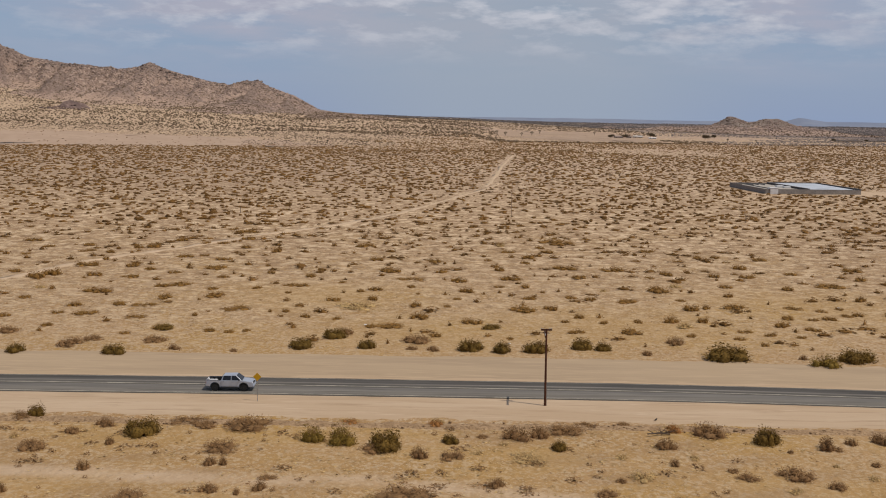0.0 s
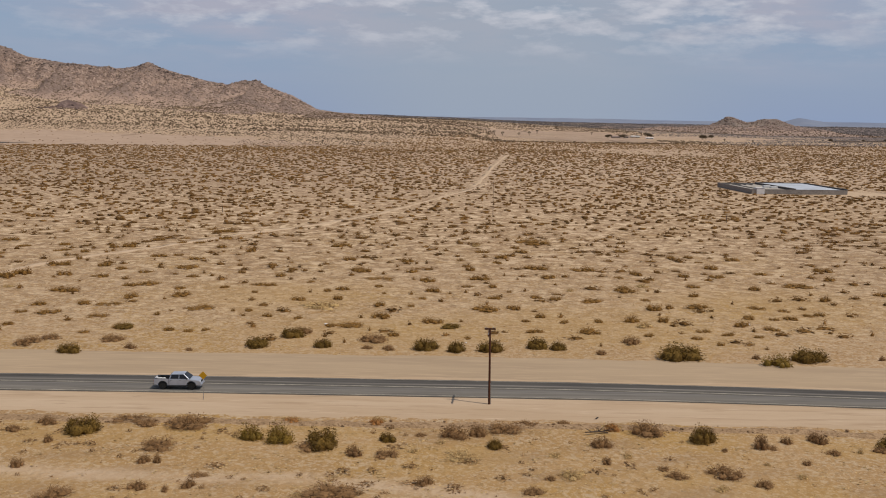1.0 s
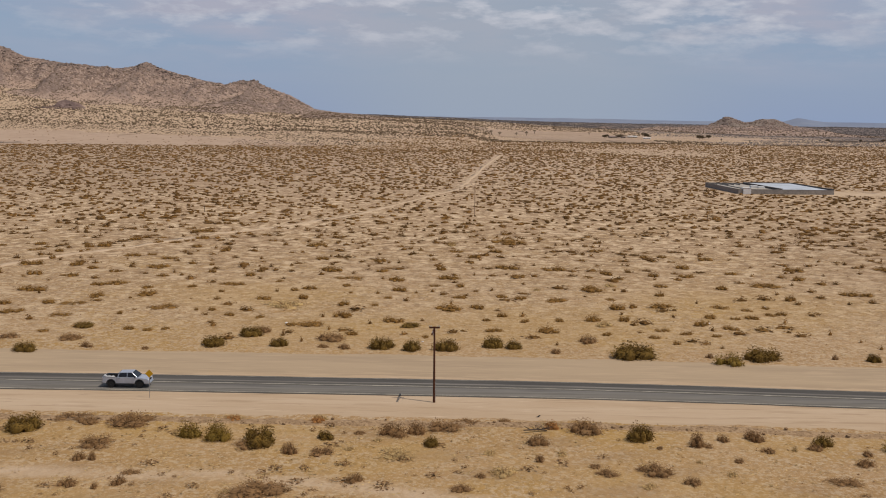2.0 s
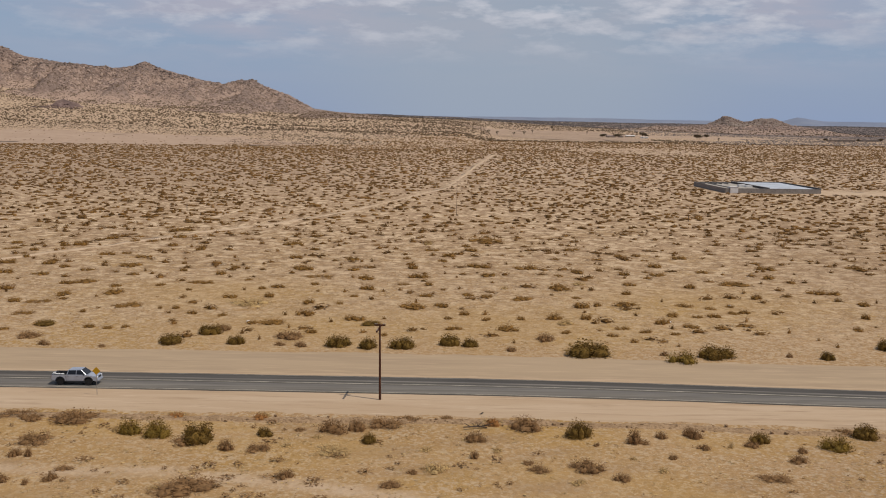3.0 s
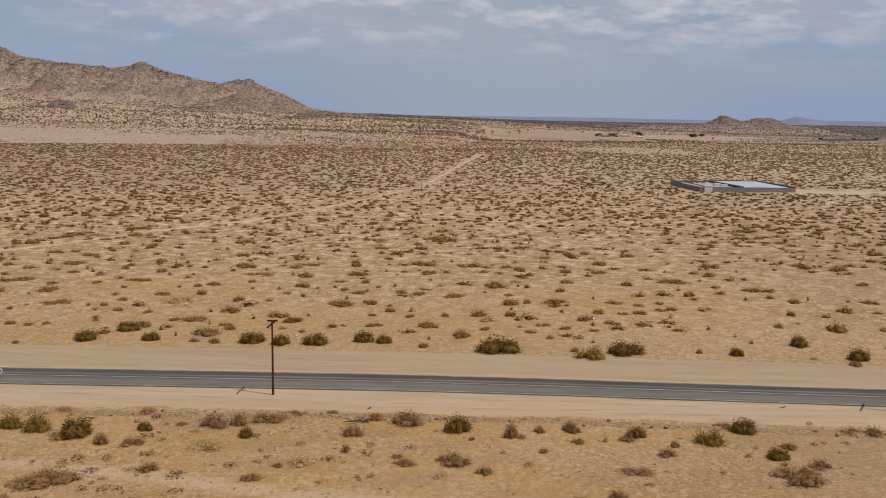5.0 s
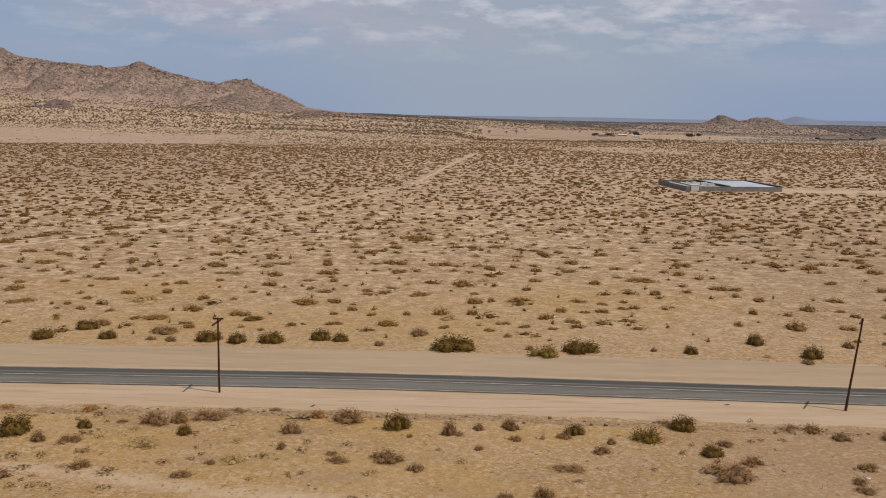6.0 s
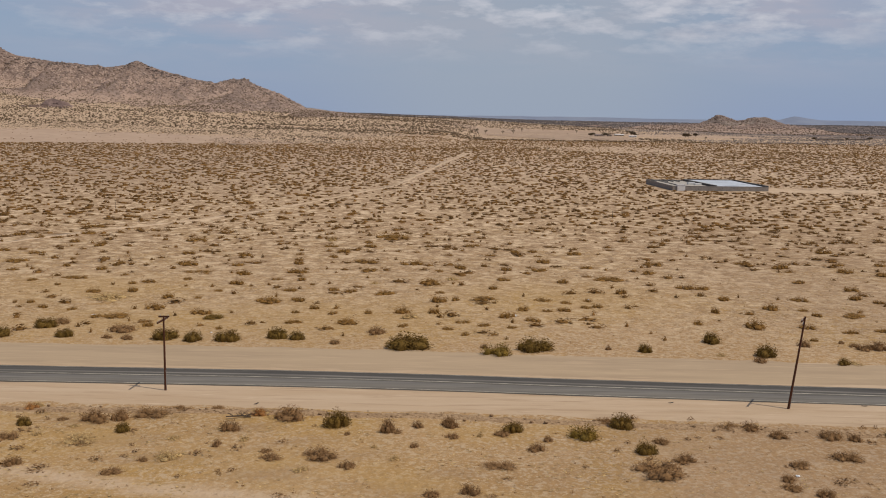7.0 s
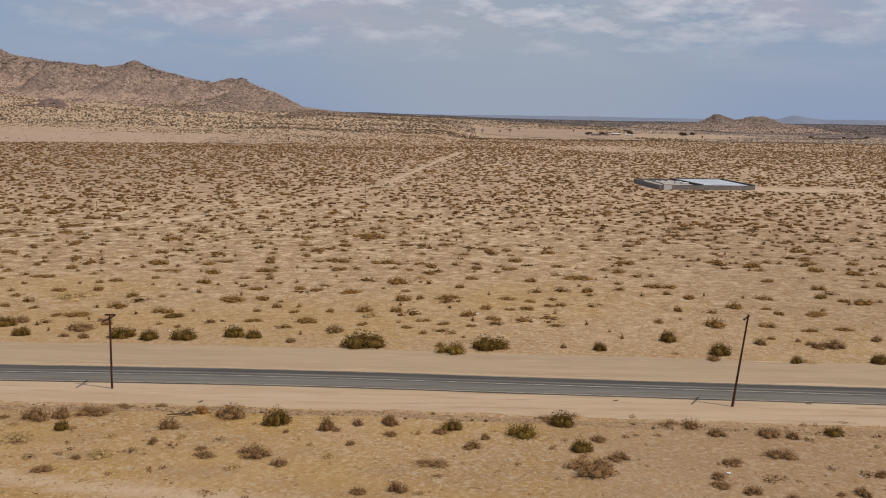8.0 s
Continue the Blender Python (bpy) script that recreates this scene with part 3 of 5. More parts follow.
hill("rocky_mountain", CREST, -2100, -100, 1950, 2950, 2480, 520, 460, 5, "bare brown rocky mountain ridge with boulders and gullies",
     spurs=((-703, 2475, 150, -694, 2150, 72, 62), (-455, 2475, 112, -440, 2180, 52, 48), (-905, 2475, 146, -848, 2170, 88, 60), (-1065, 2470, 180, -1010, 2160, 100, 70), (-372, 2478, 80, -352, 2260, 46, 34), (-590, 2478, 112, -560, 2240, 62, 40)), foot=26.0)
hill("rocky_butte", BUTTE, 660, 1050, 2560, 3020, 2800, 210, 200, 6, "small twin-peaked brown rocky butte", 0.8, BUTTE_ROCK)
hill("rocky_apron", [(370, 0), (395, 12), (430, 19), (470, 12), (530, 15), (580, 22), (620, 20), (680, 24), (750, 27), (850, 28), (950, 26), (1010, 18), (1070, 8), (1120, 0)], 370, 1120, 2380, 2860, 2740, 330, 110, 7, "low rocky apron of pale rubble round the butte", 0.7)
hill("rock_outcrop", [(-736, 10), (-726, 42), (-714, 53), (-702, 57), (-688, 56), (-674, 50), (-662, 38), (-650, 10)], -750, -632, 1830, 2000, 1920, 75, 55, 4, "dark rocky outcrop at the foot of the mountain", 1.3, OUTCROP_ROCK)


def boulders(name, hill_name, count, x0, x1, y0, y1, big, seed, label, rock=None):
    rng = np.random.default_rng(seed)
    height = on_hill(hill_name)
    x, y = x0 + rng.random(count * 5) * (x1 - x0), y0 + rng.random(count * 5) * (y1 - y0)
    z = height(x, y)
    keep = rng.random(len(x)) < 0.05 + 0.95 * smooth(6, 0.6 * (z - land(x, y)).max(), z - land(x, y)) * (waves(x / 60, y / 60) > -0.2)
    x, y, z = x[keep][:count], y[keep][:count], z[keep][:count]
    n = len(x)
    size = big * (0.3 + 0.9 * rng.random(n) ** 2.5)
    ico = bmesh.new()
    bmesh.ops.create_icosphere(ico, subdivisions=1, radius=1.0)
    base = np.array([v.co for v in ico.verts])
    tri = np.array([[v.index for v in f.verts] for f in ico.faces])
    ico.free()
    verts = base[None] * (0.6 + 0.7 * rng.random((n, len(base), 1))) * size[:, None, None] * (1.3, 1.1, 0.8)
    verts += np.stack([x, y, z], -1)[:, None]
    faces = (tri[None] + (np.arange(n) * len(base))[:, None, None]).reshape(-1, 3)
    tagged(new(name, raw(name, verts.reshape(-1, 3), faces, rock or BOULDER)), label, "boulders", kind="stuff")


boulders("mountain_boulders", "rocky_mountain", 4600, -1350, -250, 1990, 2510, 2.1, 61, "brown granite boulders strewn over the mountain side")
boulders("outcrop_boulders", "rock_outcrop", 110, -736, -650, 1850, 1912, 3.0, 65, "dark boulders piled on the outcrop", OUTCROP_ROCK)
boulders("crest_boulders", "rocky_mountain", 900, -1350, -270, 2425, 2500, 3.4, 64, "dark weathered rocks along the mountain crest", BUTTE_ROCK)
boulders("butte_boulders", "rocky_butte", 900, 700, 1000, 2660, 2830, 2.6, 62, "brown granite boulders on the butte")

boulders("apron_boulders", "rocky_apron", 1900, 400, 1080, 2430, 2740, 3.4, 63, "pale rubble and boulders round the foot of the butte")


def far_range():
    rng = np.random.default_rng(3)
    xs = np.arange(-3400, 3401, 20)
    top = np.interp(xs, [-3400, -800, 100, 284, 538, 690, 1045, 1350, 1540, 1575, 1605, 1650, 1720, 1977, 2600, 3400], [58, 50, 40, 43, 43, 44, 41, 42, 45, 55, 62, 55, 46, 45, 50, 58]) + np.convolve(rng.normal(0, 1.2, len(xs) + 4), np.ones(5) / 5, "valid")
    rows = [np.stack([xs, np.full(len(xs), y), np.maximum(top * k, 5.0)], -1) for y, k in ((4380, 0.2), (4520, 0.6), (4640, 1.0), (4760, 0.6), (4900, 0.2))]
    tagged(new("distant_hills", sheet("distant_hills", rows, HAZED_ROCK)), "hazy blue-grey low hills on the horizon", "hills", kind="structure")


far_range()


def at(x, y, turn=0.0, sink=0.0):
    return pose(x, y, float(land(x, y)) - sink, 0, 0, turn)


# ---- road things ----
def utility_pole(x, y, height, lean, lean_way, arms, label):
    """arms: rows of height, length, turn."""
    base = thing("utility_pole", at(x, y) @ Matrix.Rotation(radians(lean), 4, Vector((-math.sin(radians(lean_way)), math.cos(radians(lean_way)), 0))), label, "utility pole", "poles along the road")
    part("shaft", tube(bmesh.new(), (0, 0, -0.6), (0, 0, height), 0.14, 0.095, 12), POLE_WOOD, base)
    for z, length, turn in arms:
        spin = Matrix.Rotation(radians(turn), 4, "Z")
        arm = part("crossarm", box(bmesh.new(), (length, 0.15, 0.18), spin @ Vector((0, 0.15, z)), 0.012, spin), POLE_WOOD, base)
        for k in (-0.46, -0.3, 0.3, 0.46):
            spot = spin @ Vector((k * length, 0.15, z))
            pin = tube(bmesh.new(), spot + Vector((0, 0, 0.06)), spot + Vector((0, 0, 0.15)), 0.025, 0.02, 6)
            tube(pin, spot + Vector((0, 0, 0.14)), spot + Vector((0, 0, 0.22)), 0.055, 0.035, 8)
            part("insulator", pin, PORCELAIN, arm, "white porcelain insulator")
        for s in (-1, 1):
            a, b = spin @ Vector((s * 0.32 * length, 0.15, z - 0.06)), spin @ Vector((0, 0.14, z - 0.55))
            part("brace", tube(bmesh.new(), a, b, 0.018, 0.018, 5), STEEL, arm)
    wire = bmesh.new()
    tube(wire, (0.15, -0.08, 0), (0.12, -0.06, 2.4), 0.02, 0.02, 6)
    part("conduit", wire, STEEL, base)
    return base


utility_pole(11.45, 108.4, 8.6, 0.5, 170, [(8.46, 1.2, 0), (8.05, 3.2, 86)], "dark brown wooden utility pole standing upright by the road")
utility_pole(80.5, 105.2, 10.4, 6.9, 0, [(10.0, 3.3, 64)], "dark brown wooden utility pole leaning beside the road")


def field_pole(x, y, height):
    base = thing("utility_pole", at(x, y), "thin weathered wooden pole standing out in the scrub", "utility pole")
    part("shaft", tube(bmesh.new(), (0, 0, -0.5), (0, 0, height), 0.085, 0.06, 8), GREY_WOOD, base)
    part("crossarm", box(bmesh.new(), (1.6, 0.1, 0.12), (0, 0.1, height - 0.35), 0.01, Matrix.Rotation(radians(60), 4, "Z")), GREY_WOOD, base)


field_pole(22.0, 328.8, 11.3)


def stake(x, y, height):
    base = thing("marker_post", at(x, y), "short weathered marker post among scrub", "post", "marker posts")
    part("shaft", box(bmesh.new(), (0.16, 0.16, height), (0, 0, height / 2 - 0.1), 0.02), BARK, base)
    part("cap", box(bmesh.new(), (0.22, 0.22, 0.08), (0, 0, height - 0.07), 0.01), BARK, base)


stake(-65.5, 327, 2.2)
stake(95.5, 320, 2.4)


def warning_sign(x, y):
    base = thing("warning_sign", at(x, y, -3), "yellow diamond warning sign on a thin steel post", "road sign")
    post = bmesh.new()
    box(post, (0.06, 0.035, 3.4), (0, 0.035, 1.5), 0.006)
    part("post", post, STEEL, base)
    plate = box(bmesh.new(), (0.66, 0.012, 0.66), (0, 0, 0), 0.004)
    bmesh.ops.transform(plate, matrix=pose(0, 0, 2.78, 0, 45, 0), verts=plate.verts)
    panel = part("sign_plate", plate, YELLOW, base, "faded yellow diamond plate")
    for z in (2.5, 3.06):
        part("bolt", tube(bmesh.new(), (0, -0.006, z), (0, -0.02, z), 0.014, 0.012, 8), STEEL, panel)


warning_sign(-20.05, 108.3)


def pickup(x, y, heading_deg):
    """Crew-cab pickup, front towards +x."""
    car = thing("pickup_truck", pose(x, y, 0.11, 0, 0, heading_deg), "silver crew-cab pickup truck with loaded open bed on the road", "pickup truck")
    W = 1.80

    def arch(cx, r=0.47, z0=0.52, n=8):
        return [(cx - r * math.cos(math.pi * k / n), z0 + (r - 0.04) * math.sin(math.pi * k / n)) for k in range(n + 1)]

    def soften(bm, rim, offset):
        bmesh.ops.bevel(bm, geom=[e for e in bm.edges if all(abs(abs(q.co.y) - rim) < 1e-4 for q in e.verts)], offset=offset, segments=2, affect="EDGES", clamp_overlap=True)

    # engine bay and cabin floor, wheel openings cut as arches
    body = bmesh.new()
    profile(body, [(-0.95, 0.50)] + arch(1.62) + [(2.50, 0.50), (2.66, 0.58), (2.66, 0.86), (2.60, 1.00), (2.45, 1.07), (2.0, 1.13), (1.42, 1.19), (1.28, 1.24), (-0.95, 1.24)], W)
    soften(body, W / 2, 0.05)
    shell = part("body", body, PAINT, car)
    # the open bed: floor, two sides and the tailgate
    part("bed_floor", box(bmesh.new(), (1.62, 1.62, 0.10), (-1.78, 0, 0.74), 0.0), DARK, car, "black bed floor")
    part("bed_headboard", box(bmesh.new(), (0.03, 1.60, 0.44), (-0.975, 0, 1.01), 0.005), DARK, car, "black front panel of the bed")
    for s in (-1, 1):
        flank = bmesh.new()
        profile(flank, [(-2.60, 0.60)] + arch(-1.62) + [(-0.97, 0.52), (-0.97, 1.24), (-2.60, 1.22)], 0.08, s * (W / 2 - 0.04))
        bmesh.ops.bevel(flank, geom=[e for e in flank.edges if abs(e.verts[0].co.z - e.verts[1].co.z) < 0.03 and e.verts[0].co.z > 1.2], offset=0.02, segments=2, affect="EDGES", clamp_overlap=True)
        part("bed_side", flank, PAINT, car)
        part("bed_lining", box(bmesh.new(), (1.58, 0.02, 0.42), (-1.78, s * 0.80, 1.0), 0.0), DARK, car, "black bed lining")
    # cab with slanting pillars
    cab = bmesh.new()
    low = [(-0.92, 0.84, 1.22), (1.45, 0.84, 1.20), (1.45, -0.84, 1.20), (-0.92, -0.84, 1.22)]
    top = [(-0.74, 0.66, 1.76), (0.74, 0.66, 1.80), (0.74, -0.66, 1.80), (-0.74, -0.66, 1.76)]
    v = [cab.verts.new(p) for p in low + top]
    for f in ((0, 1, 5, 4), (1, 2, 6, 5), (2, 3, 7, 6), (3, 0, 4, 7), (4, 5, 6, 7), (3, 2, 1, 0)):
        cab.faces.new([v[k] for k in f])
    bmesh.ops.recalc_face_normals(cab, faces=cab.faces)
    bmesh.ops.bevel(cab, geom=cab.edges[:], offset=0.06, segments=3, affect="EDGES", clamp_overlap=True)
    part("cab", cab, PAINT, car)

    def pane(corners, name, parent, mat=GLASS, out=0.008):
        bm = bmesh.new()
        vs = [bm.verts.new(c) for c in corners]
        f = bm.faces.new(vs)
        bm.normal_update()
        bmesh.ops.solidify(bm, geom=[f], thickness=out)
        part(name, bm, mat, parent)

    for s in (-1, 1):
        q = lambda xx, zz: (xx, s * (0.84 - (zz - 1.22) * 0.327 + 0.012), zz)
        pane([q(0.24, 1.25), q(1.30, 1.25), q(0.74, 1.73), q(0.24, 1.73)], "side_window", car)
        pane([q(-0.78, 1.25), q(0.17, 1.25), q(0.17, 1.73), q(-0.66, 1.71)], "side_window", car)
        for x0, x1 in ((0.20, 1.20), (-0.84, 0.18)):
            door = bmesh.new()
            box(door, (x1 - x0 - 0.02, 0.02, 0.62), ((x0 + x1) / 2, s * (W / 2 + 0.006), 0.88), 0.008)
            d = part("door", door, PAINT, car)
            part("door_handle", box(bmesh.new(), (0.16, 0.03, 0.03), (x0 + 0.16, s * (W / 2 + 0.03), 1.08), 0.008), DARK, d)
        part("mirror", box(bmesh.new(), (0.12, 0.2, 0.16), (1.12, s * 1.0, 1.30), 0.03), DARK, car)
        part("headlight", box(bmesh.new(), (0.10, 0.34, 0.17), (2.60, s * 0.68, 0.96), 0.03), LENS, car, "clear headlight")
        part("tail_light", box(bmesh.new(), (0.05, 0.14, 0.36), (-2.615, s * 0.80, 1.0), 0.01), RED, car, "red tail light")
        part("step_bar", tube(bmesh.new(), (-1.0, s * 0.88, 0.44), (1.0, s * 0.88, 0.44), 0.075, 0.075, 8), DARK, car)
    pane([(1.43, -0.79, 1.25), (1.43, 0.79, 1.25), (0.78, 0.635, 1.76), (0.78, -0.635, 1.76)], "windscreen", car, out=-0.03)
    pane([(-0.92, 0.66, 1.32), (-0.92, -0.66, 1.32), (-0.80, -0.58, 1.66), (-0.80, 0.58, 1.66)], "rear_window", car, out=-0.03)
    part("grille", box(bmesh.new(), (0.06, 0.86, 0.22), (2.635, 0, 0.93), 0.02), DARK, car, "dark grille")
    part("bumper", box(bmesh.new(), (0.20, 1.74, 0.24), (2.66, 0, 0.60), 0.06), PAINT, car, "silver front bumper")
    part("bumper", box(bmesh.new(), (0.16, 1.66, 0.20), (-2.68, 0, 0.62), 0.04), STEEL, car, "chromed rear bumper")
    part("tailgate", box(bmesh.new(), (0.07, 1.62, 0.60), (-2.63, 0, 0.93), 0.02), PAINT, car)
    for s in (-1, 1):
        part("bed_rail", box(bmesh.new(), (1.62, 0.10, 0.035), (-1.79, s * 0.85, 1.252), 0.012), DARK, car, "black bed rail cap")
    for k, (px, py, w, d, h, top) in enumerate(((-2.42, -0.42, 0.30, 0.34, 0.62, 0.79), (-2.05, -0.36, 0.62, 0.44, 0.44, 0.79), (-2.35, 0.35, 0.4, 0.5, 0.5, 0.79), (-1.75, 0.2, 0.5, 0.4, 0.3, 0.79))):
        part("load_bag", box(bmesh.new(), (w, d, h), (px, py, top + h / 2), 0.08, Matrix.Rotation(0.25 * k, 4, "Z")), WHITE if k != 2 else DARK, car, "white bag in the bed" if k != 2 else "dark case in the bed")
    for cx in (-1.62, 1.62):
        for s in (-1, 1):
            tyre = bmesh.new()
            tube(tyre, (cx, s * 0.66, 0.42), (cx, s * 0.92, 0.42), 0.43, 0.43, 24)
            bmesh.ops.bevel(tyre, geom=[e for e in tyre.edges if abs(e.verts[0].co.y - e.verts[1].co.y) < 1e-4], offset=0.04, segments=2, affect="EDGES", clamp_overlap=True)
            w = part("wheel", tyre, RUBBER, car, "black all-terrain wheel")
            part("rim", tube(bmesh.new(), (cx, s * 0.89, 0.39), (cx, s * 0.915, 0.39), 0.235, 0.19, 16), RIM, w)
            part("hub", tube(bmesh.new(), (cx, s * 0.91, 0.39), (cx, s * 0.935, 0.39), 0.07, 0.05, 10), DARK, w)
            flare, arc = bmesh.new(), [math.pi * (k / 14 * 1.08 - 0.04) for k in range(15)]
            rows = [[flare.verts.new((cx - r * math.cos(a), s * y, 0.52 + (r - 0.03) * math.sin(a))) for a in arc] for r, y in ((0.45, 0.89), (0.46, 0.945), (0.53, 0.93), (0.55, 0.89))]
            for p, q in zip(rows, rows[1:]):
                for k in range(14):
                    flare.faces.new((p[k], p[k + 1], q[k + 1], q[k]))
            bmesh.ops.recalc_face_normals(flare, faces=flare.faces)
            part("fender_flare", flare, DARK, car, "dark plastic fender flare")
    part("underbody", box(bmesh.new(), (4.6, 1.3, 0.22), (0, 0, 0.52), 0.03), DARK, car)


pickup(-23.9, 112.85, 0.4)


# ---- walled compound ----
def compound():
    A, B, C = Vector((141.4, 503.5)), Vector((144.2, 456.2)), Vector((188.3, 459.2))
    D = C + (A - B)
    walls = thing("walled_compound", pose(B.x, B.y, 0), "grey block-walled square compound with a pale flat-roofed bay", "compound")
    u, w = (C - B), (A - B)

    def spot(s, t):
        p = u * s + w * t
        return Vector((p.x, p.y, 0))

    def wall(s0, t0, s1, t1, height, mat=BLOCK, thick=0.3, name="wall"):
        a, b = spot(s0, t0), spot(s1, t1)
        turn = Matrix.Rotation(math.atan2(b.y - a.y, b.x - a.x), 4, "Z")
        ob = part(name, box(bmesh.new(), ((b - a).length, thick, height + 0.3), (a + b) / 2 + Vector((0, 0, height / 2 - 0.15)), 0.02, turn), mat, walls)
        part("coping", box(bmesh.new(), ((b - a).length, thick + 0.08, 0.1), (a + b) / 2 + Vector((0, 0, height + 0.05)), 0.01, turn), BLOCK, ob)

    wall(0, 0, 1, 0, 2.1)
    wall(1, 0.003, 1, 1, 2.5, DARK_GREY)
    wall(0, 1, 0.42, 1, 2.1)
    wall(0.425, 1, 0.995, 1, 2.5, DARK_GREY)
    wall(0, 0.003, 0, 0.997, 2.1)
    wall(0.455, 0.006, 0.43, 0.99, 2.5, DARK_GREY, 0.7)
    wall(0.13, 0.10, 0.13, 0.996, 1.9, BLOCK, 0.25)
    for s in (0.06, 0.19, 0.25, 0.32):
        wall(s, 0.80, s, 0.995, 2.1, BLOCK, 0.2, "partition")
    slab = bmesh.new()
    a, b, c, d = spot(0.47, 0.02), spot(0.965, 0.02), spot(0.965, 0.98), spot(0.445, 0.98)
    lo = [slab.verts.new(p + Vector((0, 0, 0.02))) for p in (a, b, c, d)]
    hi = [slab.verts.new(p + Vector((0, 0, h))) for p, h in zip((a, b, c, d), (2.0, 2.0, 2.25, 2.3))]
    slab.faces.new(hi)
    for k in range(4):
        slab.faces.new((lo[k], lo[(k + 1) % 4], hi[(k + 1) % 4], hi[k]))
    part("flat_roof", slab, SLAB, walls, "pale bluish flat roof over the main bay")
    floor = bmesh.new()
    floor.faces.new([floor.verts.new(p + Vector((0, 0, 1.6))) for p in (spot(0.01, 0.01), spot(0.445, 0.01), spot(0.42, 0.99), spot(0.01, 0.99))])
    part("yard_floor", floor, PALE_FLOOR, walls, "pale raised yard floor")
    p = spot(0.085, -0.005)
    turn = Matrix.Rotation(math.atan2(u.y, u.x), 4, "Z")
    hut = part("corner_hut", box(bmesh.new(), (3.6, 3.0, 2.9), (p.x, p.y + 1.0, 1.3), 0.03, turn), LIME, walls, "white painted corner block")
    part("hut_roof", box(bmesh.new(), (3.8, 3.2, 0.12), (p.x, p.y + 1.0, 2.81), 0.02, turn), LIME, hut)
    for s, t, h in ((0.33, 0.44, 1.1), (0.385, 0.38, 0.8)):
        q = spot(s, t)
        part("stacked_block", box(bmesh.new(), (3.2, 2.2, h), (q.x, q.y, 1.58 + h / 2), 0.05, turn), LIME, walls, "white stack in the yard")


compound()
strip("dirt_apron", np.linspace(176, 262, 60), np.linspace(463, 474, 60), np.interp(np.linspace(0, 1, 60), [0, 0.4, 1], [17, 13, 4]), 0.08, TRACK, "pale bare sand beside the compound wall", "bare ground", 2.6, 8)


# ---- far ranch ----
def house(x, y, w, d, h, roof_h, turn, label, wall_mat, roof_mat):
    base = thing("ranch_house", at(x, y, turn, 0.3), label, "house", "ranch buildings")
    part("wall", box(bmesh.new(), (w, d, h), (0, 0, h / 2), 0.03), wall_mat, base)
    roof = bmesh.new()
    profile(roof, [(-d / 2 - 0.5, h), (0, h + roof_h), (d / 2 + 0.5, h), (d / 2 + 0.5, h - 0.25), (-d / 2 - 0.5, h - 0.25)], w + 1.0)
    bmesh.ops.transform(roof, matrix=pose(0, 0, 0.05, 0, 0, 90), verts=roof.verts)
    part("roof", roof, roof_mat, base)
    part("door", box(bmesh.new(), (1.0, 0.08, 2.1), (w * 0.1, -d / 2 - 0.03, 1.05), 0.01), BARK, base)
    for k in (-0.32, 0.34):
        pane = part("window", box(bmesh.new(), (1.6, 0.06, 1.2), (w * k, -d / 2 - 0.02, 1.6), 0.01), GLASS, base)
        part("window_frame", box(bmesh.new(), (1.8, 0.05, 0.12), (w * k, -d / 2 - 0.05, 0.95), 0.01), WHITE, pane)


house(319, 1880, 15, 9, 3.0, 1.8, 10, "tan far-off ranch house with brown roof between trees", STUCCO, ROOFING)
house(341, 1896, 9, 6, 2.6, 1.2, -20, "low brown ranch outbuilding near trees", STUCCO, ROOFING)
house(366, 1942, 17, 8, 3.0, 1.2, 4, "long white-roofed ranch building on bare ground", STUCCO, LIME)
house(377, 1858, 13, 5, 2.6, 0.8, 3, "white trailer beside the far field", LIME, LIME)
house(722, 1862, 24, 7, 3.0, 0.8, 3, "long low dark-roofed shed on the far plain", STUCCO, DARK_GREY)
house(750, 1868, 26, 7, 3.2, 0.8, -2, "long low dark-roofed barn on the far plain", STUCCO, DARK_GREY)
house(790, 1890, 20, 7, 3.0, 0.8, 5, "low dark-roofed building beside far barns", STUCCO, DARK_GREY)
house(812, 1900, 16, 7, 3.0, 0.8, -4, "small dark-roofed shed beside far barns", STUCCO, DARK_GREY)


FINE = ((0.0, 0.88), (0.32, 1.0), (0.70, 0.88), (0.93, 0.54), (1.0, 0.08))
SMALL = ((0.0, 0.98), (0.9, 0.5))
COARSE = ((0.0, 0.95), (0.6, 0.95), (1.0, 0.2))


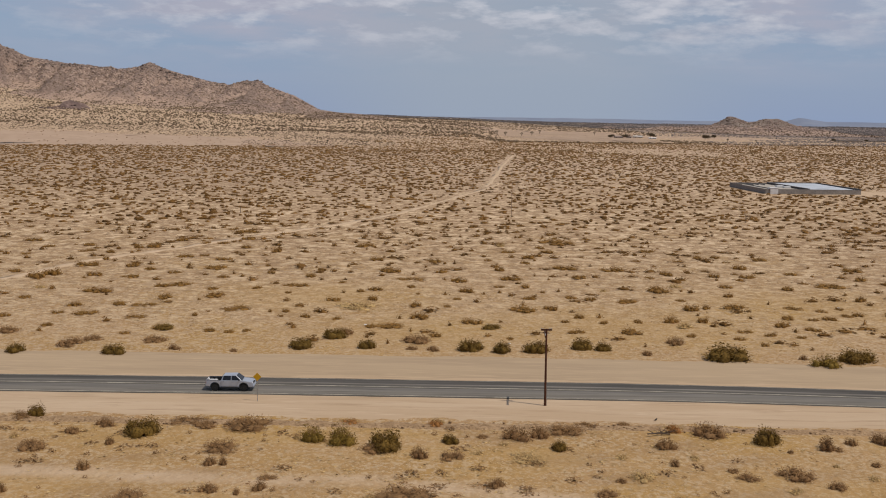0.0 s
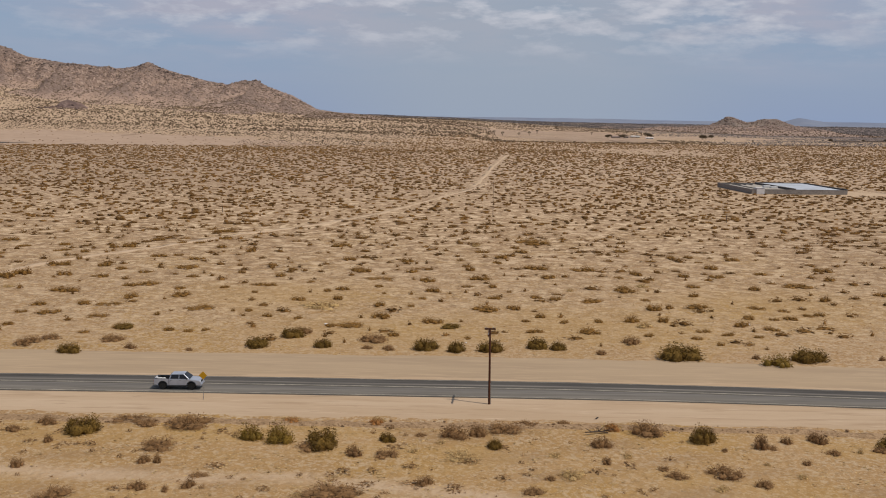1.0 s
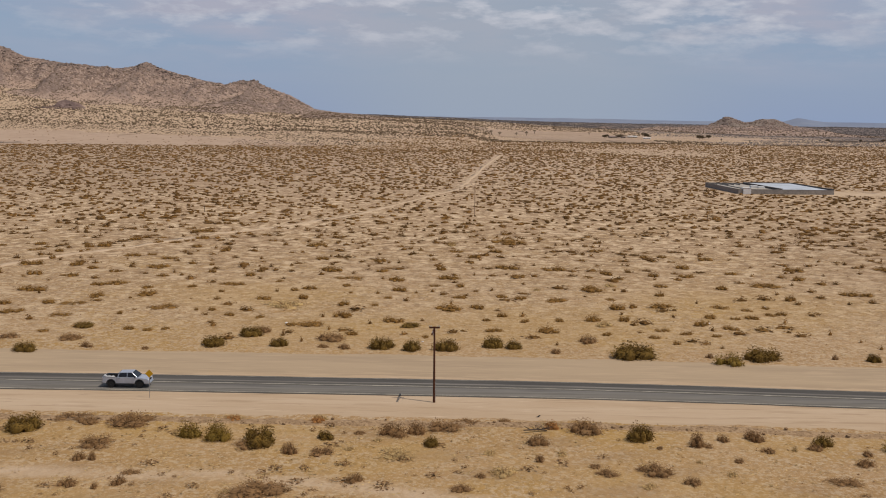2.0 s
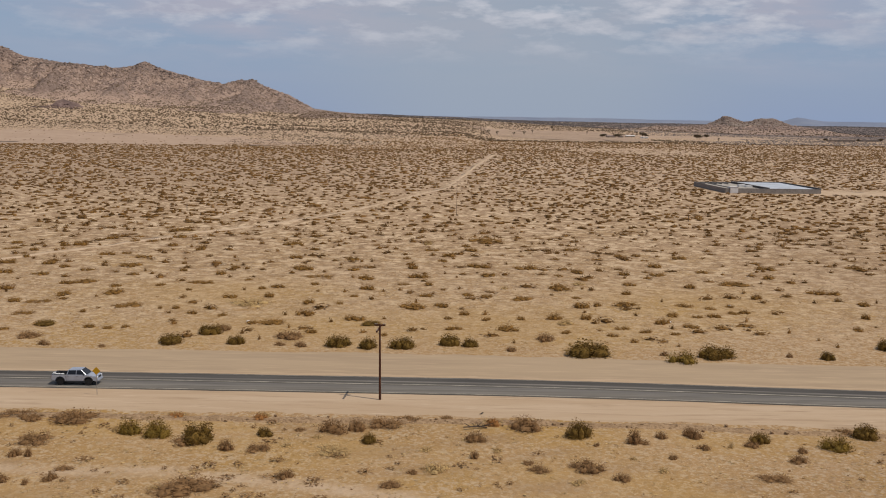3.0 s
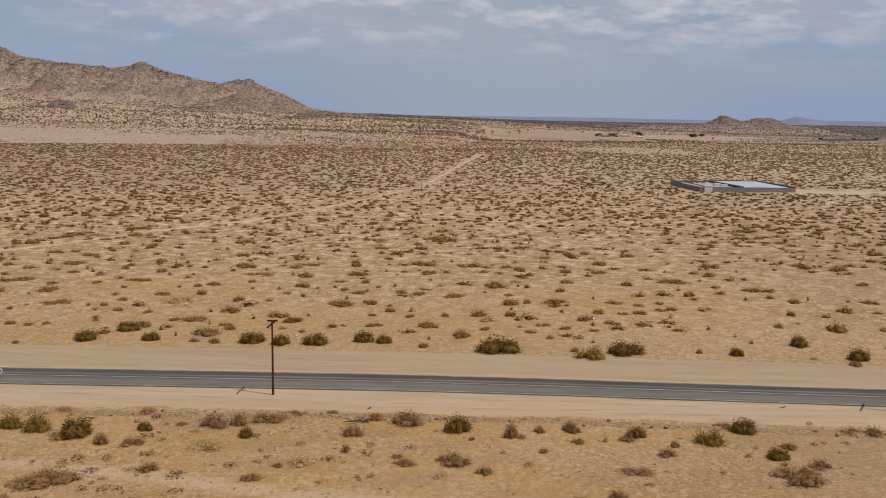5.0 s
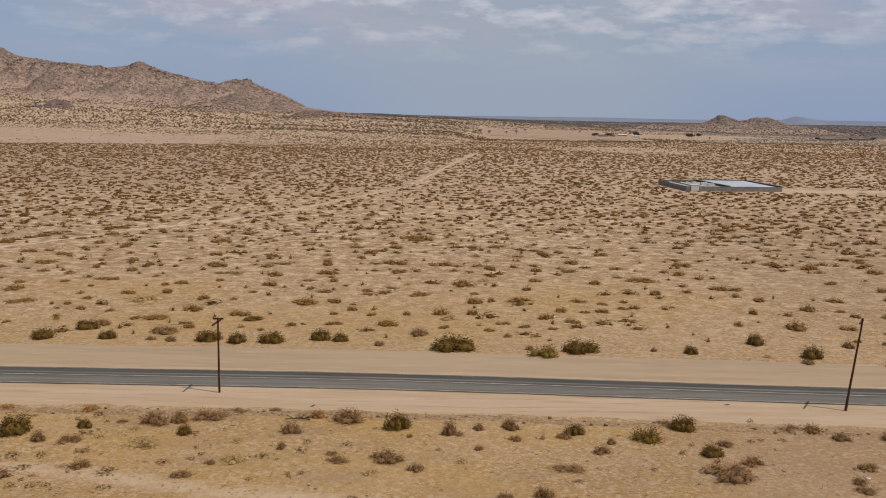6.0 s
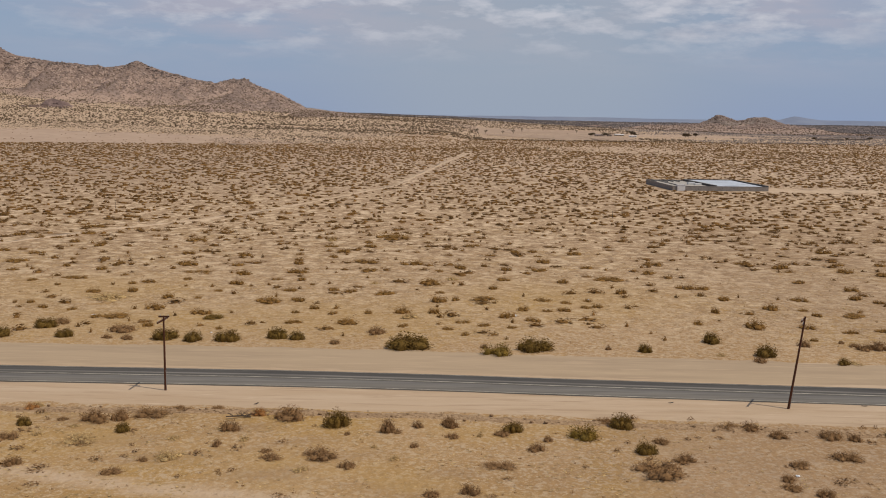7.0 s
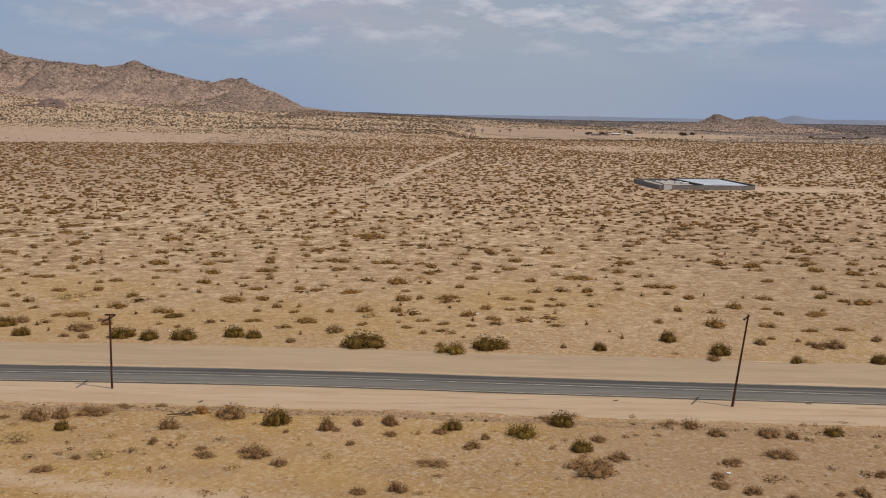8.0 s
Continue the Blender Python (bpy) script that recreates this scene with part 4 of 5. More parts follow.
def mound(rng, leaves, leaf, segments=9, uneven=0.28, core=0.8, levels=FINE):
    """A shaggy mound one unit wide and high: an uneven core to the ground and leaves standing out of it."""
    ph = rng.random(6) * 6.283

    def reach(ang, lift):
        return 0.5 * (1 - uneven * 0.5 + uneven * (np.sin(2 * ang + ph[0]) * 0.4 + np.sin(3 * ang + ph[1] + 2 * lift) * 0.4 + np.sin(5 * ang + ph[2] - 3 * lift) * 0.35))

    rings = []
    for lift, draw in levels:
        ang = np.arange(segments) / segments * 6.283 + rng.normal(0, 0.12, segments)
        r = reach(ang, lift) * draw * core * (1 + rng.normal(0, 0.10, segments))
        z = lift * core * 0.92 * (1 + 0.22 * np.sin(2 * ang + ph[3]) + rng.normal(0, 0.07, segments)) * (lift > 0)
        rings.append(np.stack([np.cos(ang) * r, np.sin(ang) * r, z], -1))
    verts = np.concatenate(rings)
    i = np.arange(segments)
    faces = np.concatenate([np.stack([k * segments + i, k * segments + (i + 1) % segments, (k + 1) * segments + (i + 1) % segments, (k + 1) * segments + i], -1) for k in range(len(levels) - 1)])
    ang, lift = rng.random(leaves) * 6.283, rng.random(leaves) ** 0.8
    r = reach(ang, lift) * np.sqrt(np.clip(1 - lift ** 3.2, 0.03, 1)) * (0.72 + 0.38 * rng.random(leaves))
    mid = np.stack([np.cos(ang) * r, np.sin(ang) * r, np.maximum(lift * (0.84 + 0.2 * np.sin(2 * ang + ph[3])), 0.03)], -1)
    out = mid / np.linalg.norm(mid, axis=1)[:, None] + rng.normal(0, 0.55, (leaves, 3))
    out /= np.linalg.norm(out, axis=1)[:, None]
    side = np.cross(out, rng.normal(size=(leaves, 3)))
    side /= np.linalg.norm(side, axis=1)[:, None]
    size = leaf * (0.5 + rng.random(leaves))[:, None]
    quad = np.stack([mid - out * size * 0.7, mid + side * size * 0.42, mid + out * size * 1.2, mid - side * size * 0.42], 1).reshape(-1, 3)
    return np.concatenate([verts, quad]), np.concatenate([faces, np.arange(leaves * 4).reshape(-1, 4) + len(verts)])


def leaf_cloud(rng, lobes, count, leaf, flat=0.5):
    """Small leaf faces spread over the outer part of some lobes (x, y, z, radius)."""
    lobes = np.asarray(lobes, float)
    pick = rng.choice(len(lobes), count, p=lobes[:, 3] ** 2 / (lobes[:, 3] ** 2).sum())
    way = rng.normal(size=(count, 3))
    way /= np.linalg.norm(way, axis=1)[:, None]
    way[:, 2] = np.where(way[:, 2] < -0.25, -way[:, 2], way[:, 2])
    rad = lobes[pick, 3] * (0.45 + 0.62 * rng.random(count) ** 0.6)
    mid = lobes[pick, :3] + way * rad[:, None] * (1, 1, flat)
    mid[:, 2] = np.maximum(mid[:, 2], 0.02 + 0.04 * rng.random(count))
    a = rng.normal(size=(count, 3))
    a += way * 0.5
    a /= np.linalg.norm(a, axis=1)[:, None]
    b = np.cross(a, rng.normal(size=(count, 3)))
    b /= np.linalg.norm(b, axis=1)[:, None]
    size = leaf * (0.5 + rng.random(count))[:, None]
    quad = np.stack([mid - a * size, mid + b * size * 0.45, mid + a * size, mid - b * size * 0.45], 1)
    return quad.reshape(-1, 3), np.arange(count * 4).reshape(-1, 4)


def stem_mesh(rng, count, reach, height, thick):
    bm = bmesh.new()
    for _ in range(count):
        ang, r = rng.random() * 6.283, reach * (0.35 + 0.6 * rng.random())
        tip = Vector((math.cos(ang) * r, math.sin(ang) * r, height * (0.5 + 0.5 * rng.random())))
        knee = tip * 0.5 + Vector((rng.normal() * 0.04, rng.normal() * 0.04, 0.03))
        root = Vector((math.cos(ang) * 0.06, math.sin(ang) * 0.06, -0.05))
        tube(bm, root, knee, thick, thick * 0.7, 4)
        tube(bm, knee, tip, thick * 0.7, thick * 0.3, 4)
        fork = knee + (tip - knee) * 0.3 + Vector((rng.normal() * 0.12, rng.normal() * 0.12, height * 0.3))
        tube(bm, knee, fork, thick * 0.55, thick * 0.2, 3)
    return bm


def far_tree(x, y, w, h, seed, name="shade_tree", label="dark green shade tree beside the far ranch"):
    rng = np.random.default_rng(seed)
    base = thing(name, at(x, y, 0, 0.2), label, "tree", "ranch trees")
    trunk = bmesh.new()
    tube(trunk, (0, 0, -0.3), (0, 0, h * 0.4), 0.3, 0.2, 7)
    for k in range(4):
        tube(trunk, (0, 0, h * 0.33), (math.cos(k * 1.6) * w * 0.25, math.sin(k * 1.6) * w * 0.25, h * 0.62), 0.14, 0.06, 5)
    part("trunk", trunk, BARK, base)
    lobes = [(rng.normal() * w * 0.2, rng.normal() * w * 0.2, h * (0.45 + 0.3 * rng.random()), w * (0.2 + 0.12 * rng.random())) for _ in range(7)]
    verts, faces = leaf_cloud(rng, lobes, 420, w * 0.075, 0.8)
    part("crown", raw("crown", verts, faces, TREE), TREE, base)


for k, (tx, ty, tw, th) in enumerate(((302, 1866, 10, 6), (308, 1884, 10, 6.5), (327, 1868, 9, 6), (334, 1880, 10, 6.5), (383, 1906, 13, 11), (390, 1912, 10, 8), (474, 1862, 14, 8), (481, 1870, 10, 6), (513, 1950, 13, 7),
                                      (704, 1858, 9, 5), (772, 1876, 8, 5), (826, 1904, 10, 5))):
    far_tree(tx, ty, tw, th, 40 + k)


def joshua_tree(x, y, h, seed):
    rng = np.random.default_rng(seed)
    base = thing("joshua_tree", at(x, y, 0, 0.1), "spiky Joshua tree with forked limbs on the plain", "tree", "Joshua trees")
    limbs, tufts = bmesh.new(), []
    tube(limbs, (0, 0, -0.3), (0, 0, h * 0.5), 0.28, 0.22, 7)
    for k in range(5):
        ang = k * 1.26 + rng.random()
        a = Vector((0, 0, h * (0.3 + 0.2 * rng.random())))
        b = a + Vector((math.cos(ang) * h * 0.22, math.sin(ang) * h * 0.22, h * 0.2))
        c = b + Vector((math.cos(ang) * h * 0.06, math.sin(ang) * h * 0.06, h * (0.12 + 0.15 * rng.random())))
        tube(limbs, a, b, 0.17, 0.14, 6)
        tube(limbs, b, c, 0.14, 0.12, 6)
        tufts.append((*c, h * 0.11))
    tufts.append((0, 0, h * 0.9, h * 0.12))
    part("trunk", limbs, BARK, base)
    verts, faces = leaf_cloud(rng, tufts, 160, h * 0.07, 1.0)
    part("crown", raw("crown", verts, faces, TREE), TREE, base)


for k, (jx, jy, jh) in enumerate(((94, 1850, 8), (110, 1860, 8), (144, 1920, 7), (165, 1940, 9), (187, 2020, 8), (240, 2150, 9), (295, 2020, 7), (-132, 1150, 5), (-260, 1420, 7), (470, 1700, 6), (505, 1660, 5),
                                  (-262, 2440, 4.5), (-219, 2445, 4), (-196, 2440, 5.5), (-184, 2450, 5), (-131, 2450, 4.5), (-40, 2450, 5), (34, 2440, 4.5), (124, 2450, 5), (139, 2470, 4.5), (-92, 2460, 3.5), (-5, 2455, 3.5))):
    joshua_tree(jx, jy, jh, 70 + k)


# ---- bushes that can be told apart: x, y, width, height ----
CREOSOTE_NORTH = [
    (-55.6, 129.9, 2.94, 1.49), (-42.7, 129.8, 2.94, 1.76), (-40.5, 145.8, 3.29, 0.91), (-19.1, 134.9, 3.35, 1.82), (-15.3, 141.6, 3.68, 1.76), (-10.0, 135.4, 2.45, 1.55),
    (3.9, 135.2, 3.36, 1.97), (7.3, 149.5, 2.87, 0.78), (8.1, 134.0, 2.73, 1.81), (12.8, 134.4, 3.04, 2.24), (19.2, 136.9, 3.09, 1.99), (22.1, 136.3, 2.31, 1.56),
    (38.1, 132.1, 6.25, 2.33), (54.8, 131.8, 4.91, 2.19), (69.9, 131.7, 1.83, 1.55), (80.5, 138.3, 2.88, 1.76), (85.8, 130.4, 3.02, 2.08),
    (94.6, 126.1, 1.61, 1.35), (105.6, 126.6, 2.2, 1.76),
]
CREOSOTE_SOUTH = [
    (-41.7, 101.9, 1.98, 1.5), (-29.4, 96.7, 3.75, 1.83), (-5.1, 93.3, 3.52, 2.16), (1.0, 95.2, 1.85, 1.1),
    (11.4, 93.6, 1.61, 1.09), (32.1, 96.6, 3.2, 1.93), (49.8, 95.6, 1.92, 1.35), (61.0, 97.6, 2.65, 1.8), (62.0, 89.6, 2.13, 1.47),
    (88.0, 95.8, 2.04, 1.04),
]
DRY_NORTH = [
    (-62.1, 142.6, 3.22, 1.04), (-50.3, 134.9, 4.57, 1.12), (-48.1, 138.0, 3.12, 0.72), (-39.7, 137.6, 3.42, 1.0), (-35.6, 132.7, 1.5, 0.97), (-27.6, 132.3, 1.35, 0.55),
    (-13.8, 144.6, 2.45, 1.05), (-4.1, 135.0, 1.53, 0.7), (-3.7, 140.0, 3.95, 1.31), (-1.1, 134.5, 1.68, 0.84), (27.6, 133.9, 1.52, 0.84), (32.9, 140.6, 2.7, 1.32),
    (48.2, 132.6, 1.05, 0.83), (65.1, 132.6, 0.77, 0.99), (83.9, 126.9, 1.77, 0.95), (93.1, 136.9, 1.9, 1.31), (99.3, 139.4, 1.13, 0.59), (100.4, 137.4, 1.59, 0.73),
    (101.2, 135.5, 2.66, 1.15), (103.2, 135.6, 2.67, 1.59), (110.9, 140.4, 1.95, 0.89),
]
DRY_SOUTH_A = [
    (-42.9, 101.0, 2.31, 1.06), (-37.9, 91.8, 2.63, 0.97), (-36.1, 80.5, 0.93, 1.03), (-36.1, 96.4, 1.66, 0.81), (-33.6, 99.0, 2.04, 0.94), (-31.3, 86.2, 1.19, 1.1),
    (-31.3, 93.1, 0.96, 0.98), (-25.7, 100.6, 3.44, 0.63), (-25.6, 79.1, 3.64, 0.92), (-23.4, 99.0, 2.26, 0.73), (-20.7, 92.3, 3.38, 0.97), (-20.6, 87.8, 1.31, 0.93),
    (-19.4, 87.9, 0.81, 1.02), (-19.3, 81.4, 1.59, 0.78), (-19.1, 99.2, 4.52, 1.3), (-16.8, 80.8, 0.84, 0.6), (-15.1, 82.0, 1.23, 1.04), (-14.9, 84.5, 1.46, 0.36),
    (-6.0, 92.3, 2.64, 0.78), (-3.2, 80.0, 5.2, 1.0), (-1.9, 90.7, 1.77, 1.24), (1.1, 90.6, 2.29, 0.76), (4.2, 97.0, 1.11, 0.41), (4.9, 83.4, 1.63, 0.97),
]
DRY_SOUTH_B = [
    (7.5, 96.7, 2.76, 1.63), (10.0, 97.4, 1.89, 1.33), (12.5, 98.8, 3.38, 1.04), (14.0, 81.8, 1.88, 0.61), (15.1, 101.1, 2.31, 0.53), (15.8, 85.1, 0.98, 0.54),
    (18.9, 101.7, 1.39, 0.43), (21.5, 89.6, 1.24, 0.76), (21.7, 94.4, 1.94, 1.39), (26.4, 88.0, 1.21, 0.47), (27.1, 86.2, 1.98, 0.64), (27.1, 98.9, 3.5, 1.45),
    (31.6, 86.8, 2.99, 1.1), (33.4, 93.6, 0.75, 0.49), (34.3, 84.2, 1.45, 0.8), (37.3, 94.9, 1.85, 1.7), (38.0, 94.6, 1.52, 0.6), (40.1, 90.1, 0.93, 0.57),
    (40.3, 96.4, 1.21, 0.91), (42.0, 77.8, 1.4, 0.69), (43.3, 97.5, 1.67, 1.03), (43.7, 93.3, 1.33, 0.61), (43.7, 96.5, 1.37, 1.26), (45.2, 78.3, 1.6, 1.13),
]
DRY_SOUTH_C = [
    (48.0, 85.0, 2.73, 0.65), (48.7, 94.3, 1.45, 0.72), (51.7, 89.9, 1.81, 0.88), (53.0, 92.7, 1.1, 0.71), (59.7, 98.9, 2.33, 0.64), (62.0, 84.2, 4.5, 1.2),
    (64.1, 92.7, 1.54, 0.71), (65.1, 87.4, 2.08, 0.86), (72.0, 97.8, 2.31, 0.85), (72.7, 80.7, 1.74, 0.62), (73.1, 82.8, 1.48, 0.73), (74.1, 97.3, 1.72, 1.16),
    (75.1, 79.2, 1.61, 0.87), (75.5, 86.5, 1.85, 0.66), (76.2, 95.0, 1.91, 0.93), (78.2, 77.8, 1.4, 0.6), (80.6, 88.7, 2.63, 1.06), (81.5, 95.1, 2.25, 1.14),
    (82.4, 78.9, 0.95, 0.44), (83.6, 94.4, 1.45, 0.92), (84.3, 79.1, 1.61, 0.87), (87.8, 83.7, 1.0, 0.92),
]
STRAW_NORTH = [
    (-71.8, 179.1, 2.42, 0.74), (-13.6, 165.1, 6.49, 1.19), (14.1, 249.3, 2.79, 1.28), (29.6, 184.5, 2.07, 0.76), (37.2, 153.1, 2.76, 0.95), (44.1, 190.4, 2.57, 0.79),
    (79.8, 130.4, 1.36, 0.56), (96.2, 126.7, 2.94, 0.54),
]
STRAW_SOUTH = [
    (-41.0, 94.8, 1.09, 0.7), (-13.9, 95.6, 0.66, 0.71), (-9.2, 101.3, 2.31, 0.53), (-5.6, 80.3, 1.39, 0.43), (-0.2, 101.7, 1.51, 0.64), (3.7, 91.9, 1.16, 0.58),
    (6.2, 94.6, 0.98, 0.5), (8.1, 90.6, 3.63, 0.67), (16.9, 91.4, 1.47, 0.48), (17.9, 86.1, 2.47, 0.91), (23.5, 100.2, 2.29, 0.74), (23.7, 91.4, 1.36, 0.58),
    (30.3, 83.1, 1.44, 0.53), (36.3, 89.9, 0.72, 0.48), (38.5, 86.6, 1.2, 0.55), (46.5, 93.8, 0.78, 0.72),
]
SAGE_NORTH_A = [
    (-99.9, 247.0, 4.14, 1.02), (-92.1, 222.6, 2.49, 0.69), (-92.1, 235.6, 2.9, 0.73), (-84.0, 197.5, 2.88, 0.82), (-83.6, 238.9, 3.21, 0.98), (-80.5, 229.0, 3.84, 0.71),
    (-77.3, 191.2, 3.86, 1.58), (-75.3, 194.1, 3.05, 1.8), (-74.7, 226.6, 2.54, 1.17), (-73.3, 206.8, 5.32, 1.28), (-72.4, 216.5, 1.7, 1.12), (-70.9, 235.1, 2.37, 1.21),
    (-70.6, 169.4, 2.29, 0.7), (-67.8, 236.7, 3.44, 1.7), (-67.4, 153.7, 2.08, 0.8), (-67.1, 193.5, 2.82, 1.4), (-64.9, 250.4, 3.08, 1.29), (-63.8, 207.6, 3.49, 1.07),
    (-60.4, 175.8, 4.54, 1.27), (-60.1, 156.2, 2.11, 0.65), (-59.9, 163.0, 2.39, 1.01), (-59.9, 193.0, 3.68, 0.8), (-59.1, 203.2, 2.28, 0.84), (-58.0, 146.6, 1.66, 0.76),
]
SAGE_NORTH_B = [
    (-57.9, 147.0, 1.5, 0.61), (-57.5, 245.5, 2.47, 1.01), (-57.0, 222.3, 3.73, 0.92), (-55.5, 155.8, 3.51, 0.65), (-53.5, 246.1, 2.48, 1.01), (-53.2, 224.4, 2.51, 0.69),
    (-53.1, 199.3, 2.91, 0.82), (-52.9, 164.1, 2.4, 0.85), (-52.9, 271.4, 5.45, 1.11), (-51.0, 182.4, 2.46, 0.94), (-49.2, 256.2, 3.43, 1.32), (-48.7, 164.2, 3.69, 0.42),
    (-48.2, 184.8, 4.15, 0.76), (-47.6, 218.8, 3.18, 0.9), (-47.5, 171.7, 3.47, 0.89), (-47.1, 154.3, 3.48, 0.64), (-46.7, 239.3, 2.94, 0.98), (-46.3, 204.9, 4.59, 1.06),
    (-45.1, 142.1, 1.45, 0.59), (-42.2, 193.9, 2.61, 0.8), (-41.4, 180.8, 2.03, 0.75), (-40.9, 145.7, 2.47, 0.76), (-39.3, 173.0, 3.5, 1.07), (-38.5, 156.0, 1.23, 0.65),
]
SAGE_NORTH_C = [
    (-38.2, 232.1, 2.6, 1.43), (-36.4, 210.3, 1.18, 0.87), (-34.1, 200.5, 2.02, 1.03), (-33.7, 145.0, 2.13, 0.6), (-33.6, 182.1, 1.64, 0.75), (-33.4, 161.7, 4.91, 0.5),
    (-30.6, 144.0, 1.63, 0.6), (-28.4, 144.9, 1.31, 0.6), (-28.0, 186.0, 3.13, 0.58), (-27.5, 160.2, 0.9, 0.67), (-27.3, 177.8, 1.2, 0.74), (-25.8, 185.5, 2.5, 0.77),
    (-25.8, 197.0, 2.43, 1.02), (-25.1, 160.4, 1.27, 0.83), (-24.6, 205.3, 2.07, 0.85), (-21.3, 156.1, 1.59, 0.81), (-19.0, 190.0, 1.49, 0.59), (-19.0, 245.3, 4.93, 1.26),
    (-18.6, 171.4, 2.51, 0.89), (-16.4, 155.2, 1.75, 0.81), (-14.7, 180.9, 1.83, 0.75), (-14.3, 220.8, 2.97, 1.14), (-12.1, 182.5, 2.67, 0.94), (-11.9, 172.0, 1.94, 1.07),
]
SAGE_NORTH_D = [
    (-10.7, 149.6, 2.03, 0.62), (-10.7, 204.8, 4.13, 1.48), (-7.8, 150.2, 4.23, 0.62), (-6.4, 195.2, 5.47, 0.6), (-5.7, 185.5, 1.88, 0.58), (-4.5, 167.3, 2.07, 1.04),
    (-4.3, 178.8, 1.01, 0.56), (-3.3, 156.4, 3.0, 1.3), (-1.7, 219.7, 3.2, 1.13), (-0.9, 143.6, 2.11, 0.75), (-0.2, 204.9, 2.53, 1.06), (0.9, 166.7, 1.69, 0.52),
    (2.7, 174.4, 1.77, 0.54), (3.1, 193.8, 3.04, 1.4), (4.3, 181.6, 2.65, 1.13), (4.6, 153.1, 2.93, 1.11), (9.8, 142.4, 1.29, 0.59), (10.1, 222.6, 1.75, 0.69),
    (10.8, 187.8, 2.53, 0.58), (11.9, 208.6, 2.57, 1.29), (13.2, 164.1, 4.24, 1.19), (13.4, 196.3, 3.96, 1.21), (15.3, 175.0, 2.36, 0.91), (15.4, 237.8, 3.19, 1.22),
]
SAGE_NORTH_E = [
    (15.5, 187.6, 2.11, 0.78), (18.0, 165.7, 2.24, 1.03), (18.0, 219.2, 2.46, 0.9), (18.2, 182.1, 1.02, 0.57), (19.1, 154.9, 1.22, 0.64), (19.3, 228.5, 3.32, 1.18),
    (19.9, 147.6, 2.33, 0.77), (21.7, 158.3, 1.61, 0.99), (22.7, 177.4, 2.39, 0.73), (23.5, 246.0, 2.48, 1.01), (24.6, 238.9, 3.21, 0.98), (25.1, 154.6, 1.74, 0.64),
    (25.7, 212.0, 4.74, 1.31), (25.9, 175.5, 2.57, 0.91), (27.2, 200.6, 3.82, 0.83), (28.0, 147.5, 3.33, 0.92), (28.8, 257.8, 8.61, 1.32), (30.6, 155.9, 1.93, 0.65),
    (32.0, 174.0, 3.91, 0.9), (35.6, 210.7, 4.72, 1.3), (36.1, 156.9, 2.48, 1.46), (36.6, 146.0, 1.98, 0.61), (39.8, 185.9, 4.79, 1.34), (41.0, 157.2, 1.77, 1.14),
]
SAGE_NORTH_F = [
    (41.4, 201.1, 2.48, 0.62), (41.7, 167.4, 2.83, 1.39), (41.8, 175.7, 2.17, 0.55), (43.2, 144.6, 1.63, 0.75), (44.5, 168.9, 1.33, 1.05), (45.6, 149.9, 2.03, 0.62),
    (45.8, 141.0, 1.44, 0.73), (45.8, 206.1, 3.23, 1.06), (48.7, 147.7, 1.67, 0.92), (49.0, 243.2, 4.89, 1.0), (49.4, 169.7, 3.82, 0.88), (51.5, 180.6, 1.83, 1.12),
    (52.5, 154.3, 2.61, 1.12), (52.8, 146.4, 1.49, 0.61), (53.9, 191.4, 2.58, 0.79), (55.3, 204.7, 2.3, 1.27), (55.5, 160.7, 2.35, 0.83), (56.3, 151.6, 2.22, 0.79),
    (58.8, 233.1, 2.87, 1.2), (59.4, 160.0, 1.8, 0.66), (59.5, 170.0, 3.44, 0.7), (62.0, 204.2, 4.12, 0.84), (62.3, 160.8, 2.17, 0.83), (62.9, 233.4, 2.09, 0.96),
]
SAGE_NORTH_G = [
    (63.3, 167.1, 2.26, 0.69), (63.5, 226.0, 2.03, 0.7), (63.9, 216.8, 3.16, 1.34), (65.3, 189.9, 2.56, 0.98), (66.1, 163.4, 2.21, 0.68), (67.2, 169.9, 1.53, 0.7),
    (68.2, 164.0, 1.85, 0.85), (72.4, 209.7, 3.05, 0.86), (72.5, 231.0, 3.88, 0.95), (74.6, 178.7, 2.41, 1.48), (74.6, 193.8, 5.43, 0.8), (81.8, 151.3, 1.74, 0.96),
    (84.3, 202.7, 2.95, 1.25), (87.1, 161.4, 1.48, 1.37), (87.6, 185.2, 3.17, 1.17), (87.6, 215.5, 4.82, 1.11), (89.9, 149.2, 3.43, 1.74), (90.7, 184.8, 2.74, 0.97),
    (91.7, 173.5, 2.38, 1.1), (95.9, 140.6, 1.14, 0.75), (97.1, 164.4, 2.45, 1.39), (98.2, 149.8, 2.41, 0.95), (102.3, 164.2, 1.7, 0.69), (102.9, 159.0, 1.83, 0.84),
]
SAGE_NORTH_H = [
    (103.2, 146.7, 1.69, 0.62), (104.1, 146.8, 1.69, 0.78), (105.1, 173.7, 3.18, 1.1), (107.8, 218.6, 4.22, 0.91), (108.8, 148.0, 2.05, 0.63), (109.1, 159.9, 4.58, 0.67),
    (109.5, 147.7, 1.87, 0.63), (112.0, 194.1, 2.65, 0.81), (114.3, 213.3, 3.63, 1.78), (115.8, 175.7, 2.41, 1.11), (118.6, 172.5, 1.78, 0.91), (118.9, 185.6, 3.18, 1.17),
    (121.3, 170.9, 3.91, 1.44), (126.7, 209.0, 3.56, 1.31), (129.1, 219.0, 2.49, 0.91), (132.1, 189.3, 2.16, 1.19), (133.4, 205.1, 3.5, 1.07), (133.8, 240.5, 3.54, 1.5),
    (138.8, 220.2, 3.0, 1.15),
]
